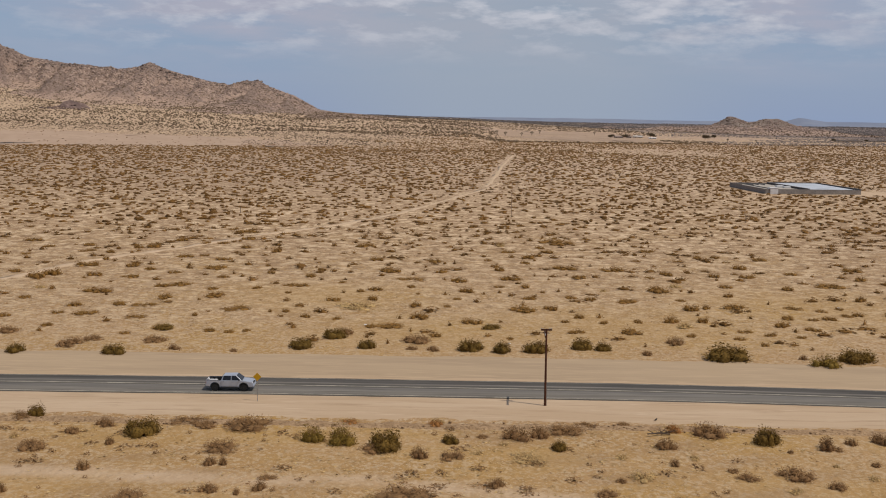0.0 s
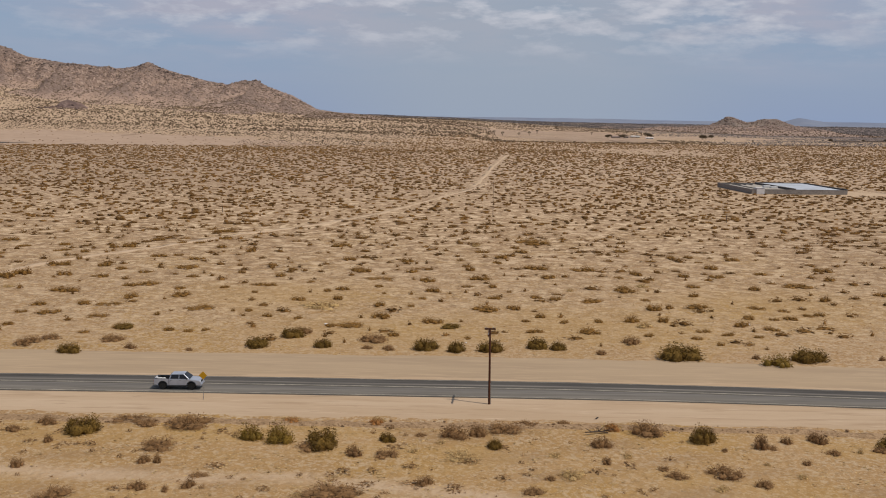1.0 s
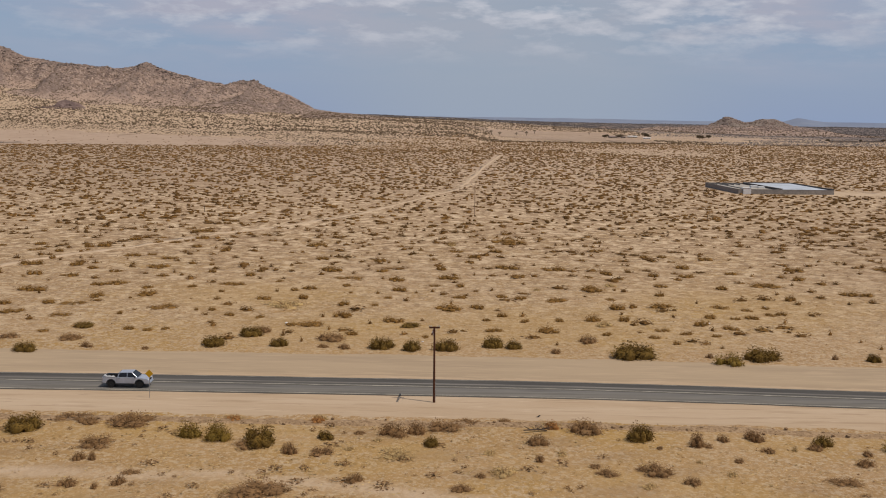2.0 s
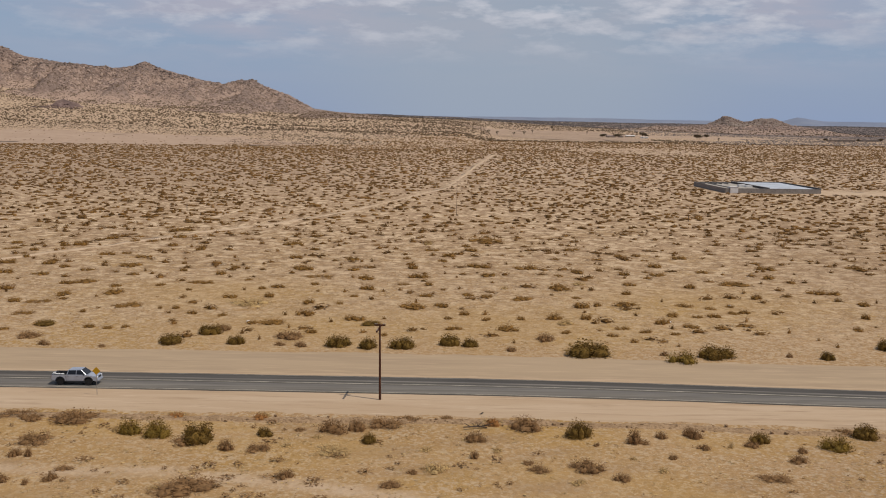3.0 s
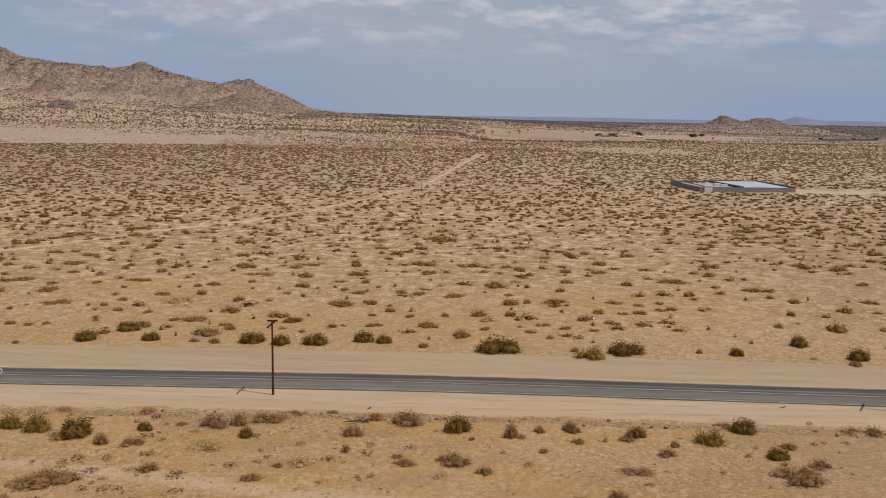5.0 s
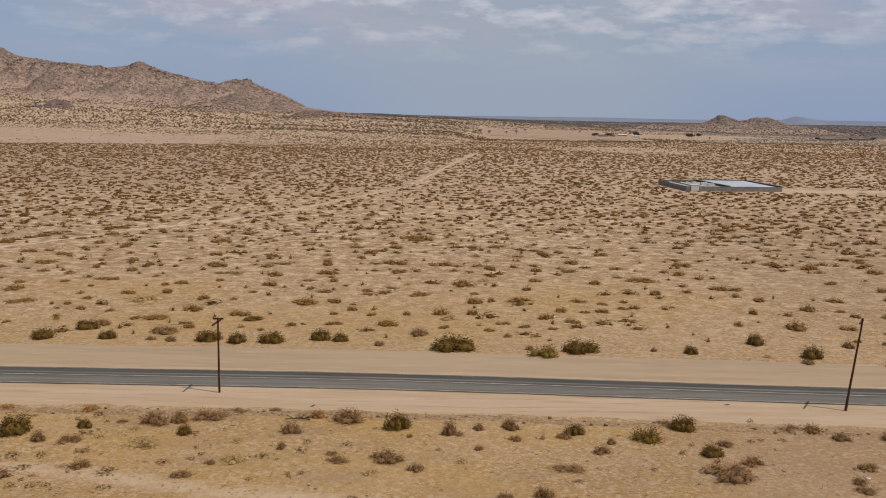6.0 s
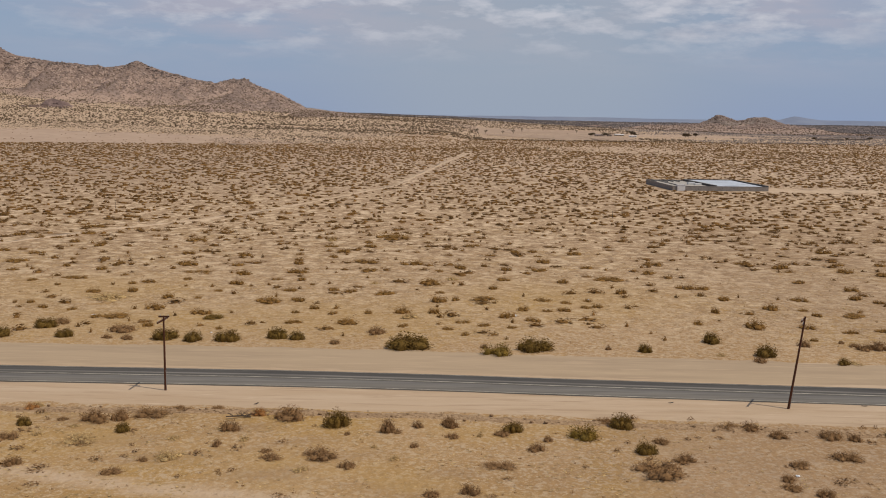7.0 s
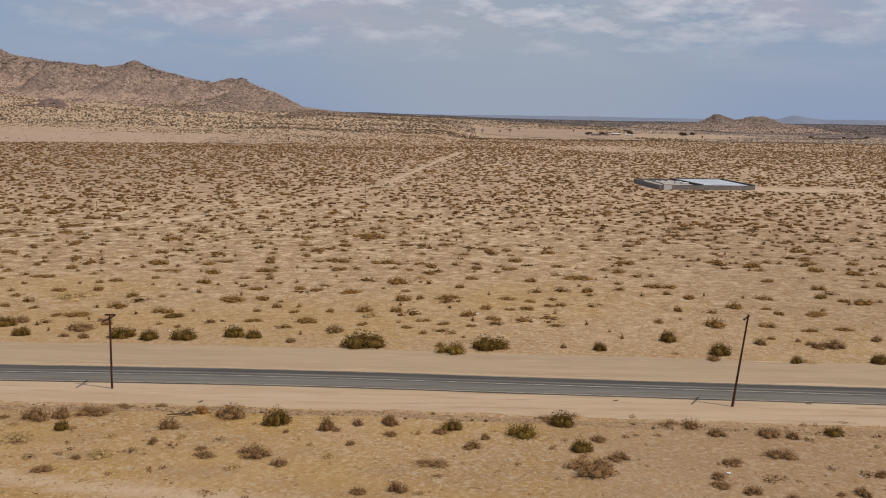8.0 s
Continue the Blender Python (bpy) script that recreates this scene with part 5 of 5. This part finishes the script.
YELLOWED = [(49.8, 128.8, 3.93, 1.88), (-12.3, 95.0, 2.71, 1.9), (-9.4, 94.5, 2.92, 2.19), (56.7, 93.8, 3.1, 1.63)]
RUST = [(-0.4, 100.5, 1.5, 0.75), (23.6, 100.0, 1.7, 0.85), (-9.1, 100.8, 1.6, 0.6)]
CREOSOTE = CREOSOTE_NORTH + CREOSOTE_SOUTH
DRY = DRY_NORTH + DRY_SOUTH_A + DRY_SOUTH_B + DRY_SOUTH_C
STRAW = STRAW_NORTH + STRAW_SOUTH
SAGE = SAGE_NORTH_A + SAGE_NORTH_B + SAGE_NORTH_C + SAGE_NORTH_D + SAGE_NORTH_E + SAGE_NORTH_F + SAGE_NORTH_G + SAGE_NORTH_H


def shrub(rng, lobes, leaves, leaf, slim=0.4, core=0.72, spread=0.34, upright=0.4):
    """A shrub one unit wide and high: some uneven lobes on the ground, each a low body with leaves or twigs standing out of it."""
    ang = np.arange(lobes) * 6.283 / max(1, lobes - 1) + rng.random(lobes) * 0.9
    far = spread * (0.65 + 0.45 * rng.random(lobes)) * (np.arange(lobes) > 0)
    rad = (0.5 - spread * 0.72) * (0.75 + 0.6 * rng.random(lobes))
    tall = (0.58 + 0.32 * rng.random(lobes)) * np.where(np.arange(lobes) > 0, 1.0, 1.15)
    mid = np.stack([np.cos(ang) * far, np.sin(ang) * far, np.zeros(lobes)], -1)
    verts, faces, seg, start = [], [], 7, 0
    for k in range(lobes):
        for lift, draw in ((0.0, 0.9), (0.45, 1.0), (0.82, 0.68), (1.0, 0.12)):
            a = np.arange(seg) * 6.283 / seg + rng.normal(0, 0.2, seg)
            r = rad[k] * draw * core * (1 + rng.normal(0, 0.16, seg))
            z = tall[k] * core * lift * (1 + rng.normal(0, 0.10, seg))
            verts.append(mid[k] + np.stack([np.cos(a) * r, np.sin(a) * r, z], -1))
        i = np.arange(seg)
        for ring in range(3):
            lo = start + ring * seg
            faces.append(np.stack([lo + i, lo + (i + 1) % seg, lo + seg + (i + 1) % seg, lo + seg + i], -1))
        start += 4 * seg
    pick = rng.choice(lobes, leaves, p=rad ** 2 / (rad ** 2).sum())
    way = rng.normal(size=(leaves, 3))
    way[:, 2] = np.abs(way[:, 2]) * 0.9 + 0.02
    way /= np.linalg.norm(way, axis=1)[:, None]
    shell = core * 0.9 + (1.06 - core * 0.9) * rng.random(leaves) ** 0.8
    spot = mid[pick] + way * shell[:, None] * np.stack([rad[pick], rad[pick], tall[pick]], -1) * (1 + rng.normal(0, 0.06, (leaves, 1)))
    spot[:, 2] = np.maximum(spot[:, 2], 0.015)
    out = way * (1, 1, 0.7) + rng.normal(0, 0.45, (leaves, 3)) + (0, 0, upright)
    out /= np.linalg.norm(out, axis=1)[:, None]
    side = np.cross(out, rng.normal(size=(leaves, 3)))
    side /= np.linalg.norm(side, axis=1)[:, None]
    size = leaf * (0.5 + rng.random(leaves))[:, None]
    quad = np.stack([spot - out * size * 0.8, spot + side * size * slim, spot + out * size * 1.2, spot - side * size * slim], 1).reshape(-1, 3)
    return np.concatenate(verts + [quad]), np.concatenate(faces + [np.arange(leaves * 4).reshape(-1, 4) + start])


def bush_kind(name, label, category, mat, variants, leaves, leaf, rows, group, stems=7, lobes=(4, 6), slim=0.4, core=0.72, spread=0.34, upright=0.4, seed=1, wide=1.1, depth=(0.75, 1.0)):
    """One bush of each variant is built, a unit wide and high; the others share its meshes."""
    rng = np.random.default_rng(seed)
    protos = []
    for v in range(variants):
        verts, faces = shrub(rng, int(rng.integers(lobes[0], lobes[1] + 1)), leaves, leaf, slim, core, spread, upright)
        protos.append((raw("foliage", verts, faces, mat), stem_mesh(rng, stems, 0.36, 0.86, 0.008)))
    made = [None] * variants
    for k, (x, y, w, h) in enumerate(rows):
        v = k % variants
        m = at(x, y, float(rng.random() * 360), 0.05) @ Matrix.Diagonal((w * wide, w * wide * (depth[0] + (depth[1] - depth[0]) * rng.random()), h * 1.02, 1))
        if made[v] is None:
            made[v] = thing(name, m, label, category, group)
            part("woody_base", protos[v][1], BROWN, made[v])
            part("foliage", protos[v][0], mat, made[v])
        else:
            copy_thing(made[v], m @ Matrix.Diagonal([1 / s for s in made[v].scale] + [1]))


bush_kind("creosote_bush", "olive-green leafy creosote bush on sandy ground", "bush", GREEN, 8, 2100, 0.032, CREOSOTE, "creosote bushes by the road", stems=10, lobes=(7, 10), slim=0.5, core=0.62, spread=0.33, upright=0.2, seed=11, wide=0.99)
bush_kind("yellowed_bush", "yellow-green half-dry bush with sparse leaves on sand", "bush", YELLOWISH, 4, 1500, 0.036, YELLOWED, "yellowed bushes by the road", stems=14, lobes=(7, 10), slim=0.42, core=0.5, spread=0.34, upright=0.35, seed=16, wide=0.95)
bush_kind("dry_shrub", "dry grey-brown twiggy shrub on sandy ground", "shrub", BROWN, 8, 1250, 0.044, DRY, "dry shrubs by the road", stems=16, lobes=(5, 8), slim=0.24, core=0.54, spread=0.34, upright=0.5, seed=12)
bush_kind("straw_clump", "golden straw-coloured dry clump on sandy ground", "shrub", STRAWY, 4, 900, 0.05, STRAW, "straw clumps", lobes=(5, 8), slim=0.2, core=0.4, upright=0.6, seed=13)
bush_kind("rust_shrub", "low rust-orange dead shrub at the edge of the shoulder", "shrub", RUSTY, 2, 700, 0.05, RUST, "rust-coloured shrubs", stems=6, lobes=(4, 6), slim=0.3, core=0.6, seed=15)
bush_kind("sage_shrub", "low brown-olive desert shrub on open sand", "shrub", SAGEY, 10, 560, 0.040, SAGE, "desert shrubs", stems=5, lobes=(6, 9), slim=0.5, core=0.5, spread=0.36, upright=0.15, seed=14)


# ---- scrub beyond counting ----
def scatter(name, spots, sizes, heights, leaves, leaf, material, label, category, seed, z_of=land, variants=8, segments=6, core=0.85, levels=COARSE):
    rng = np.random.default_rng(seed)
    protos = [mound(rng, leaves, leaf, segments, 0.4, core, levels) for _ in range(variants)]
    shape, tie = np.stack([p[0] for p in protos]), protos[0][1]
    n = len(spots)
    pick, ang, slim = rng.integers(0, variants, n), rng.random(n) * 6.283, 0.6 + 0.5 * rng.random(n)
    v = shape[pick]
    c, s = np.cos(ang)[:, None], np.sin(ang)[:, None]
    dy = v[:, :, 1] * slim[:, None]
    x = (v[:, :, 0] * c - dy * s) * sizes[:, None] + spots[:, :1]
    y = (v[:, :, 0] * s + dy * c) * sizes[:, None] + spots[:, 1:2]
    z = v[:, :, 2] * heights[:, None] + z_of(spots[:, 0], spots[:, 1])[:, None] - 0.05
    verts = np.stack([x, y, z], -1).reshape(-1, 3)
    faces = (tie[None] + (np.arange(n) * shape.shape[1])[:, None, None]).reshape(-1, 4)
    tagged(new(name, raw(name, verts, faces, material)), label, category, kind="stuff")


def field(rng, y0, y1, per_m2, wide=0.455, pad=50, extra=50):
    """Random places between two distances, over the width that the walk takes in."""
    count = int(per_m2 * ((wide * (y0 + y1) + 2 * pad + extra) * (y1 - y0)))
    y = np.sqrt(rng.random(count) * (y1 ** 2 - y0 ** 2) + y0 ** 2)
    x = (rng.random(count) * 2 - 1) * (wide * y + pad) + extra / 2
    return np.stack([x, y], -1)


TAKEN = np.array([(x, y) for x, y, _, _ in CREOSOTE + YELLOWED + DRY + STRAW + SAGE + RUST])


def off_tracks(p):
    lx = np.interp(p[:, 1], [140, 168, 190, 214, 238, 262, 273, 291, 331, 387, 418, 462, 505, 680, 880, 960], [-112, -95, -82, -75, -61, -50, -43, -32, -15, 0, 8, 18, 23, 38, 58, 66])
    wide = np.where(p[:, 1] < 470, 2.6, np.where(p[:, 1] > 900, 0.0, 3.2))
    inside = (p[:, 0] > 139) & (p[:, 0] < 191) & (p[:, 1] > 452) & (p[:, 1] < 506)
    apron = np.hypot((p[:, 0] - 215) / 30, (p[:, 1] - 470) / 22) < 1
    return (np.abs(p[:, 0] - lx) > wide) & ~inside & ~apron


def clearing(p, rng):
    """Keeps few shrubs in the thinly grown patch south of the far ranch."""
    inside = np.hypot((p[:, 0] - 225) / (70 + 14 * waves(p[:, 0] / 25, p[:, 1] / 25)), (p[:, 1] - 1075) / 105) < 1
    return ~inside | (rng.random(len(p)) < 0.22)


def scrublands():
    rng = np.random.default_rng(21)
    # between and beyond the bushes that are placed one by one
    p = field(rng, 138, 520, 0.046)
    clump = waves(p[:, 0] / 6, p[:, 1] / 9)
    near_taken = np.array([((TAKEN - q) ** 2).sum(1).min() for q in p])
    p = p[(near_taken > 9) & off_tracks(p) & ((p[:, 1] > 250) | (rng.random(len(p)) < 0.42 + 0.3 * (p[:, 1] > 205))) & (rng.random(len(p)) < 0.85 + 0.25 * clump)]
    for y0, y1, leaves, leaf, levels, core, seed in ((138, 290, 46, 0.105, COARSE, 0.62, 22), (290, 521, 16, 0.13, COARSE, 0.78, 36)):
        q = p[(p[:, 1] >= y0) & (p[:, 1] < y1)]
        n = len(q)
        scatter("desert_scrub", q, (0.8 + 0.5 * smooth(150, 260, q[:, 1])) + 3.3 * rng.random(n) ** (2.2 - 0.7 * smooth(150, 260, q[:, 1])), 0.36 + 0.5 * rng.random(n), leaves, leaf, SCRUB, "low brown desert shrubs spread over open sand", "scrub", seed, segments=6, levels=levels, core=core)
    p = field(rng, 520, 1120, 0.036)
    p = p[off_tracks(p) & clearing(p, rng) & ~((p[:, 0] < -215) & (p[:, 1] > 1015 + 12 * waves(p[:, 0] / 30, p[:, 1] / 30)))]
    scatter("desert_scrub", p, 1.7 + 3.8 * rng.random(len(p)) ** 1.3, 0.4 + 0.45 * rng.random(len(p)), 2, 0.14, SCRUB, "dense low brown desert scrub", "scrub", 23, segments=4)
    p = field(rng, 1120, 1560, 0.022)
    bare = (p[:, 0] < -235 + 25 * waves(p[:, 0] / 40, p[:, 1] / 40)) & (p[:, 1] < 1290 - 0.1 * p[:, 0] + 40 * waves(p[:, 0] / 50, p[:, 1] / 30))
    p = p[~bare & clearing(p, rng)]
    west = p[:, 0] < -90 + 60 * waves(p[:, 0] / 50, p[:, 1] / 50)
    for q, mat, seed in ((p[~west], SCRUB, 24), (p[west], JUNIPER, 37)):
        scatter("desert_scrub", q, 1.8 + 3.0 * rng.random(len(q)), 0.5 + 0.5 * rng.random(len(q)), 4, 0.18, mat, "dense low brown desert scrub far off", "scrub", seed, segments=5, levels=SMALL)
    p = field(rng, 1480, 2450, 0.0135)
    bare = ((p[:, 0] > 98) & (p[:, 0] < 355) & (p[:, 1] < 2180) & (p[:, 1] > 1565)) | ((p[:, 0] > 330) & (p[:, 0] < 640) & (p[:, 1] < 2060) & (p[:, 1] > 1920)) | ((p[:, 0] > 270) & (p[:, 0] < 560) & (p[:, 1] > 1740) & (p[:, 1] < 1950))
    p = p[~bare]
    fan, plain = p[p[:, 0] < 430], p[p[:, 0] >= 430]
    scatter("slope_scrub", fan, 2.8 + 4.8 * rng.random(len(fan)) ** 1.3, 0.9 + 1.1 * rng.random(len(fan)), 2, 0.2, JUNIPER, "dark dotted scrub on the rising fan below the hills", "scrub", 25, on_hill("rocky_mountain"), segments=4, levels=SMALL)
    scatter("slope_scrub", plain, 2.6 + 4.6 * rng.random(len(plain)) ** 1.3, 0.5 + 0.5 * rng.random(len(plain)), 2, 0.16, HAZED_BRUSH, "low dark scrub on the plain before the butte", "scrub", 38, segments=5, levels=SMALL)
    p = field(rng, 2450, 4500, 0.0048)
    p = p[(p[:, 0] > -250) & ~((p[:, 0] > 480) & (p[:, 0] < 1100) & (p[:, 1] > 2400) & (p[:, 1] < 2990))]
    scatter("slope_scrub", p, 4 + 6 * rng.random(len(p)), 1.4 + 1.6 * rng.random(len(p)), 1, 0.3, HAZED_BRUSH, "dark scrub on the far plain", "scrub", 26, segments=4, levels=SMALL)
    n = 130
    p = np.stack([105 + rng.random(n) * 245, 1600 + rng.random(n) * 560], -1)
    scatter("desert_scrub", p, 1.2 + 2.2 * rng.random(n), 0.5 + 0.7 * rng.random(n), 4, 0.2, JUNIPER, "thin brown scrub on the cleared field", "scrub", 35, segments=5, levels=SMALL)
    n = 260
    p = np.stack([-900 + rng.random(n) * 660, 1020 + rng.random(n) * 330], -1)
    scatter("desert_scrub", p, 1.5 + 2.5 * rng.random(n), 0.6 + 0.8 * rng.random(n), 4, 0.24, SCRUB, "sparse brown scrub on the bare flat", "scrub", 29, segments=5, levels=SMALL)
    n = 5000
    p = np.stack([-1350 + rng.random(n) * 1100, 2050 + 390 * rng.random(n) ** 1.7], -1)
    p = p[rng.random(n) < 0.9 - 0.0022 * (p[:, 1] - 2050) + 0.25 * waves(p[:, 0] / 45, p[:, 1] / 25)]
    n = len(p)
    scatter("slope_scrub", p, 1.5 + 2.8 * rng.random(n) ** 1.6, 0.7 + 0.8 * rng.random(n), 3, 0.2, JUNIPER, "sparse dark scrub on the rocky mountain side", "scrub", 27, on_hill("rocky_mountain"), segments=5, levels=SMALL)
    n = 1300
    p = np.stack([490 + rng.random(n) * 600, 2400 + rng.random(n) * 330], -1)
    scatter("slope_scrub", p, 2.5 + 4.5 * rng.random(n), 1.2 + 1.2 * rng.random(n), 3, 0.27, JUNIPER, "dark scrub among the rubble round the butte", "scrub", 30, on_hill("rocky_apron"), segments=5, levels=SMALL)
    n = 420
    p = np.stack([680 + rng.random(n) * 330, 2600 + rng.random(n) * 190], -1)
    scatter("slope_scrub", p, 2.5 + 2.5 * rng.random(n), 1.4 + 1.2 * rng.random(n), 3, 0.27, JUNIPER, "sparse dark scrub on the butte", "scrub", 28, on_hill("rocky_butte"), segments=5, levels=SMALL)


scrublands()


def grass():
    """Tufts of short dry grass near the road."""
    rng = np.random.default_rng(31)
    p = np.r_[np.stack([rng.random(7000) * 210 - 75, 68 + rng.random(7000) * 33], -1), np.stack([rng.random(6000) * 260 - 100, 131 + rng.random(6000) * 90], -1)]
    gold = waves(p[:, 0] / 7 + 3, p[:, 1] / 5)
    p = p[rng.random(len(p)) < 0.45 + 0.4 * gold]
    scatter("dry_grass", p, 0.5 + 0.9 * rng.random(len(p)), 0.07 + 0.11 * rng.random(len(p)), 7, 0.2, STRAWY, "short golden dry grass tufts on sand", "grass", 32, core=0.35, levels=SMALL)
    p = np.stack([rng.random(520) * 190 - 70, 74 + rng.random(520) * 27], -1)
    p = p[rng.random(len(p)) < 0.4 + 0.5 * waves(p[:, 0] / 5, p[:, 1] / 3 + 2)]
    scatter("dry_grass", p, 0.7 + 1.5 * rng.random(len(p)) ** 1.5, 0.16 + 0.3 * rng.random(len(p)), 60, 0.11, BROWN, "low tan dry clumps among the roadside bushes", "grass", 34, core=0.4, levels=SMALL)
    p = np.r_[np.stack([rng.random(420) * 210 - 75, 68 + rng.random(420) * 33], -1), np.stack([rng.random(1300) * 300 - 110, 131 + rng.random(1300) * 120], -1)]
    scatter("twig_litter", p, 0.3 + 0.6 * rng.random(len(p)) ** 2, 0.12 + 0.22 * rng.random(len(p)), 12, 0.13, BROWN, "small dead brown tufts and twigs on sand", "twigs", 33, core=0.45)


grass()


def berm():
    """The loose ridge that the grader left along the south shoulder, with its clods."""
    rng = np.random.default_rng(41)
    xs = np.arange(-130, 190, 0.6)
    line = np.interp(xs, [-130, -45, -5, 28, 45, 65, 80, 95, 190], [101.2, 101.0, 100.5, 100.9, 100.1, 98.2, 96.8, 96.3, 90.3]) + np.convolve(rng.normal(0, 0.5, len(xs) + 8), np.ones(9) / 9, "valid")
    high = 0.1 + 0.2 * np.abs(np.convolve(rng.normal(0, 1, len(xs) + 4), np.ones(5) / 5, "valid"))
    rows = [np.stack([xs, line + d, land(xs, line + d) + high * k - (0.12 if k == 0 else 0)], -1) for d, k in ((-1.5, 0), (-0.8, 0.5), (-0.15, 1.0), (0.3, 0.85), (0.9, 0))]
    tagged(new("dirt_berm", sheet("dirt_berm", rows, BERM)), "low ridge of loose dirt along the graded shoulder", "berm", kind="structure")
    n = 480
    x = rng.random(n) * 300 - 120
    y = np.interp(x, xs, line) + rng.normal(-0.3, 0.7, n)
    size = 0.06 + 0.15 * rng.random(n) ** 2.2
    ico = bmesh.new()
    bmesh.ops.create_icosphere(ico, subdivisions=1, radius=1.0)
    base = np.array([v.co for v in ico.verts])
    tri = np.array([[v.index for v in f.verts] for f in ico.faces])
    ico.free()
    verts = base[None] * (0.7 + 0.5 * rng.random((n, len(base), 1))) * size[:, None, None] * (1.3, 1.0, 0.75)
    verts += np.stack([x, y, land(x, y) + size * 0.4 + 0.08], -1)[:, None]
    faces = (tri[None] + (np.arange(n) * len(base))[:, None, None]).reshape(-1, 3)
    tagged(new("dirt_clods", raw("dirt_clods", verts.reshape(-1, 3), faces, BERM)), "brown dirt clods and stones along the berm", "clods", kind="stuff")


berm()


def dead_branch(x, y):
    rng = np.random.default_rng(51)
    base = thing("dead_branch", at(x, y, 20), "grey dead forked branch lying on dry grass", "branch")
    bm = bmesh.new()
    tube(bm, (-1.3, 0, 0.32), (0.4, 0.1, 0.24), 0.06, 0.10, 7)
    tube(bm, (0.4, 0.1, 0.24), (1.2, -0.2, 0.12), 0.10, 0.06, 7)
    tube(bm, (-0.5, 0.03, 0.28), (-1.1, 0.3, 0.62), 0.06, 0.03, 6)
    for _ in range(14):
        a = Vector((rng.random() * 1.3 - 0.1, 0.05, 0.22))
        tube(bm, a, a + Vector((rng.normal() * 0.45, rng.normal() * 0.3, 0.15 + 0.45 * rng.random())), 0.035, 0.014, 5)
    part("limbs", bm, BARK, base)


dead_branch(21.8, 98.3)


def litter(x, y, size, seed):
    rng = np.random.default_rng(seed)
    bm = bmesh.new()
    bmesh.ops.create_icosphere(bm, subdivisions=2, radius=0.5)
    for v in bm.verts:
        v.co *= 0.7 + 0.5 * rng.random()
        v.co.z = max(v.co.z, -0.15) * 0.6
    mesh = bpy.data.meshes.new("litter_bag")
    bm.to_mesh(mesh)
    bm.free()
    mesh.materials.append(WHITE)
    ob = new("litter_bag", mesh)
    ob.matrix_world = at(x, y, seed * 40, -0.05) @ Matrix.Diagonal((size, size * 0.8, size * 0.6, 1))
    tagged(ob, "crumpled white plastic bag lying on the sand", "litter", "scattered litter")


for k, (lx, ly, ls) in enumerate(((-11.5, 151, 0.55), (9.5, 139, 0.4), (53.8, 155.5, 0.9), (67.6, 171.0, 0.5), (-9.3, 101.2, 0.4), (74.3, 83.8, 0.5), (62.5, 85, 0.35))):
    litter(lx, ly, ls, k + 1)


def tyre_scrap(x, y, turn):
    base = thing("tyre_scrap", at(x, y, turn, -0.05), "black curled scrap of tyre tread on the dirt shoulder", "scrap", "tyre scraps")
    bm = bmesh.new()
    steps = 8
    for k in range(steps):
        a = -0.9 + 1.8 * k / (steps - 1)
        box(bm, (0.09, 0.16, 0.025), (0.32 * math.sin(a), 0.02 * math.sin(5 * a), 0.03 + 0.10 * (1 - math.cos(a))), 0.006, Matrix.Rotation(-a * 0.5, 4, "Y"))
    part("tread", bm, RUBBER, base)


for sx, sy, st in ((68.0, 106.7, 20), (89.4, 106.7, -10), (22.6, 103.6, 60)):
    tyre_scrap(sx, sy, st)
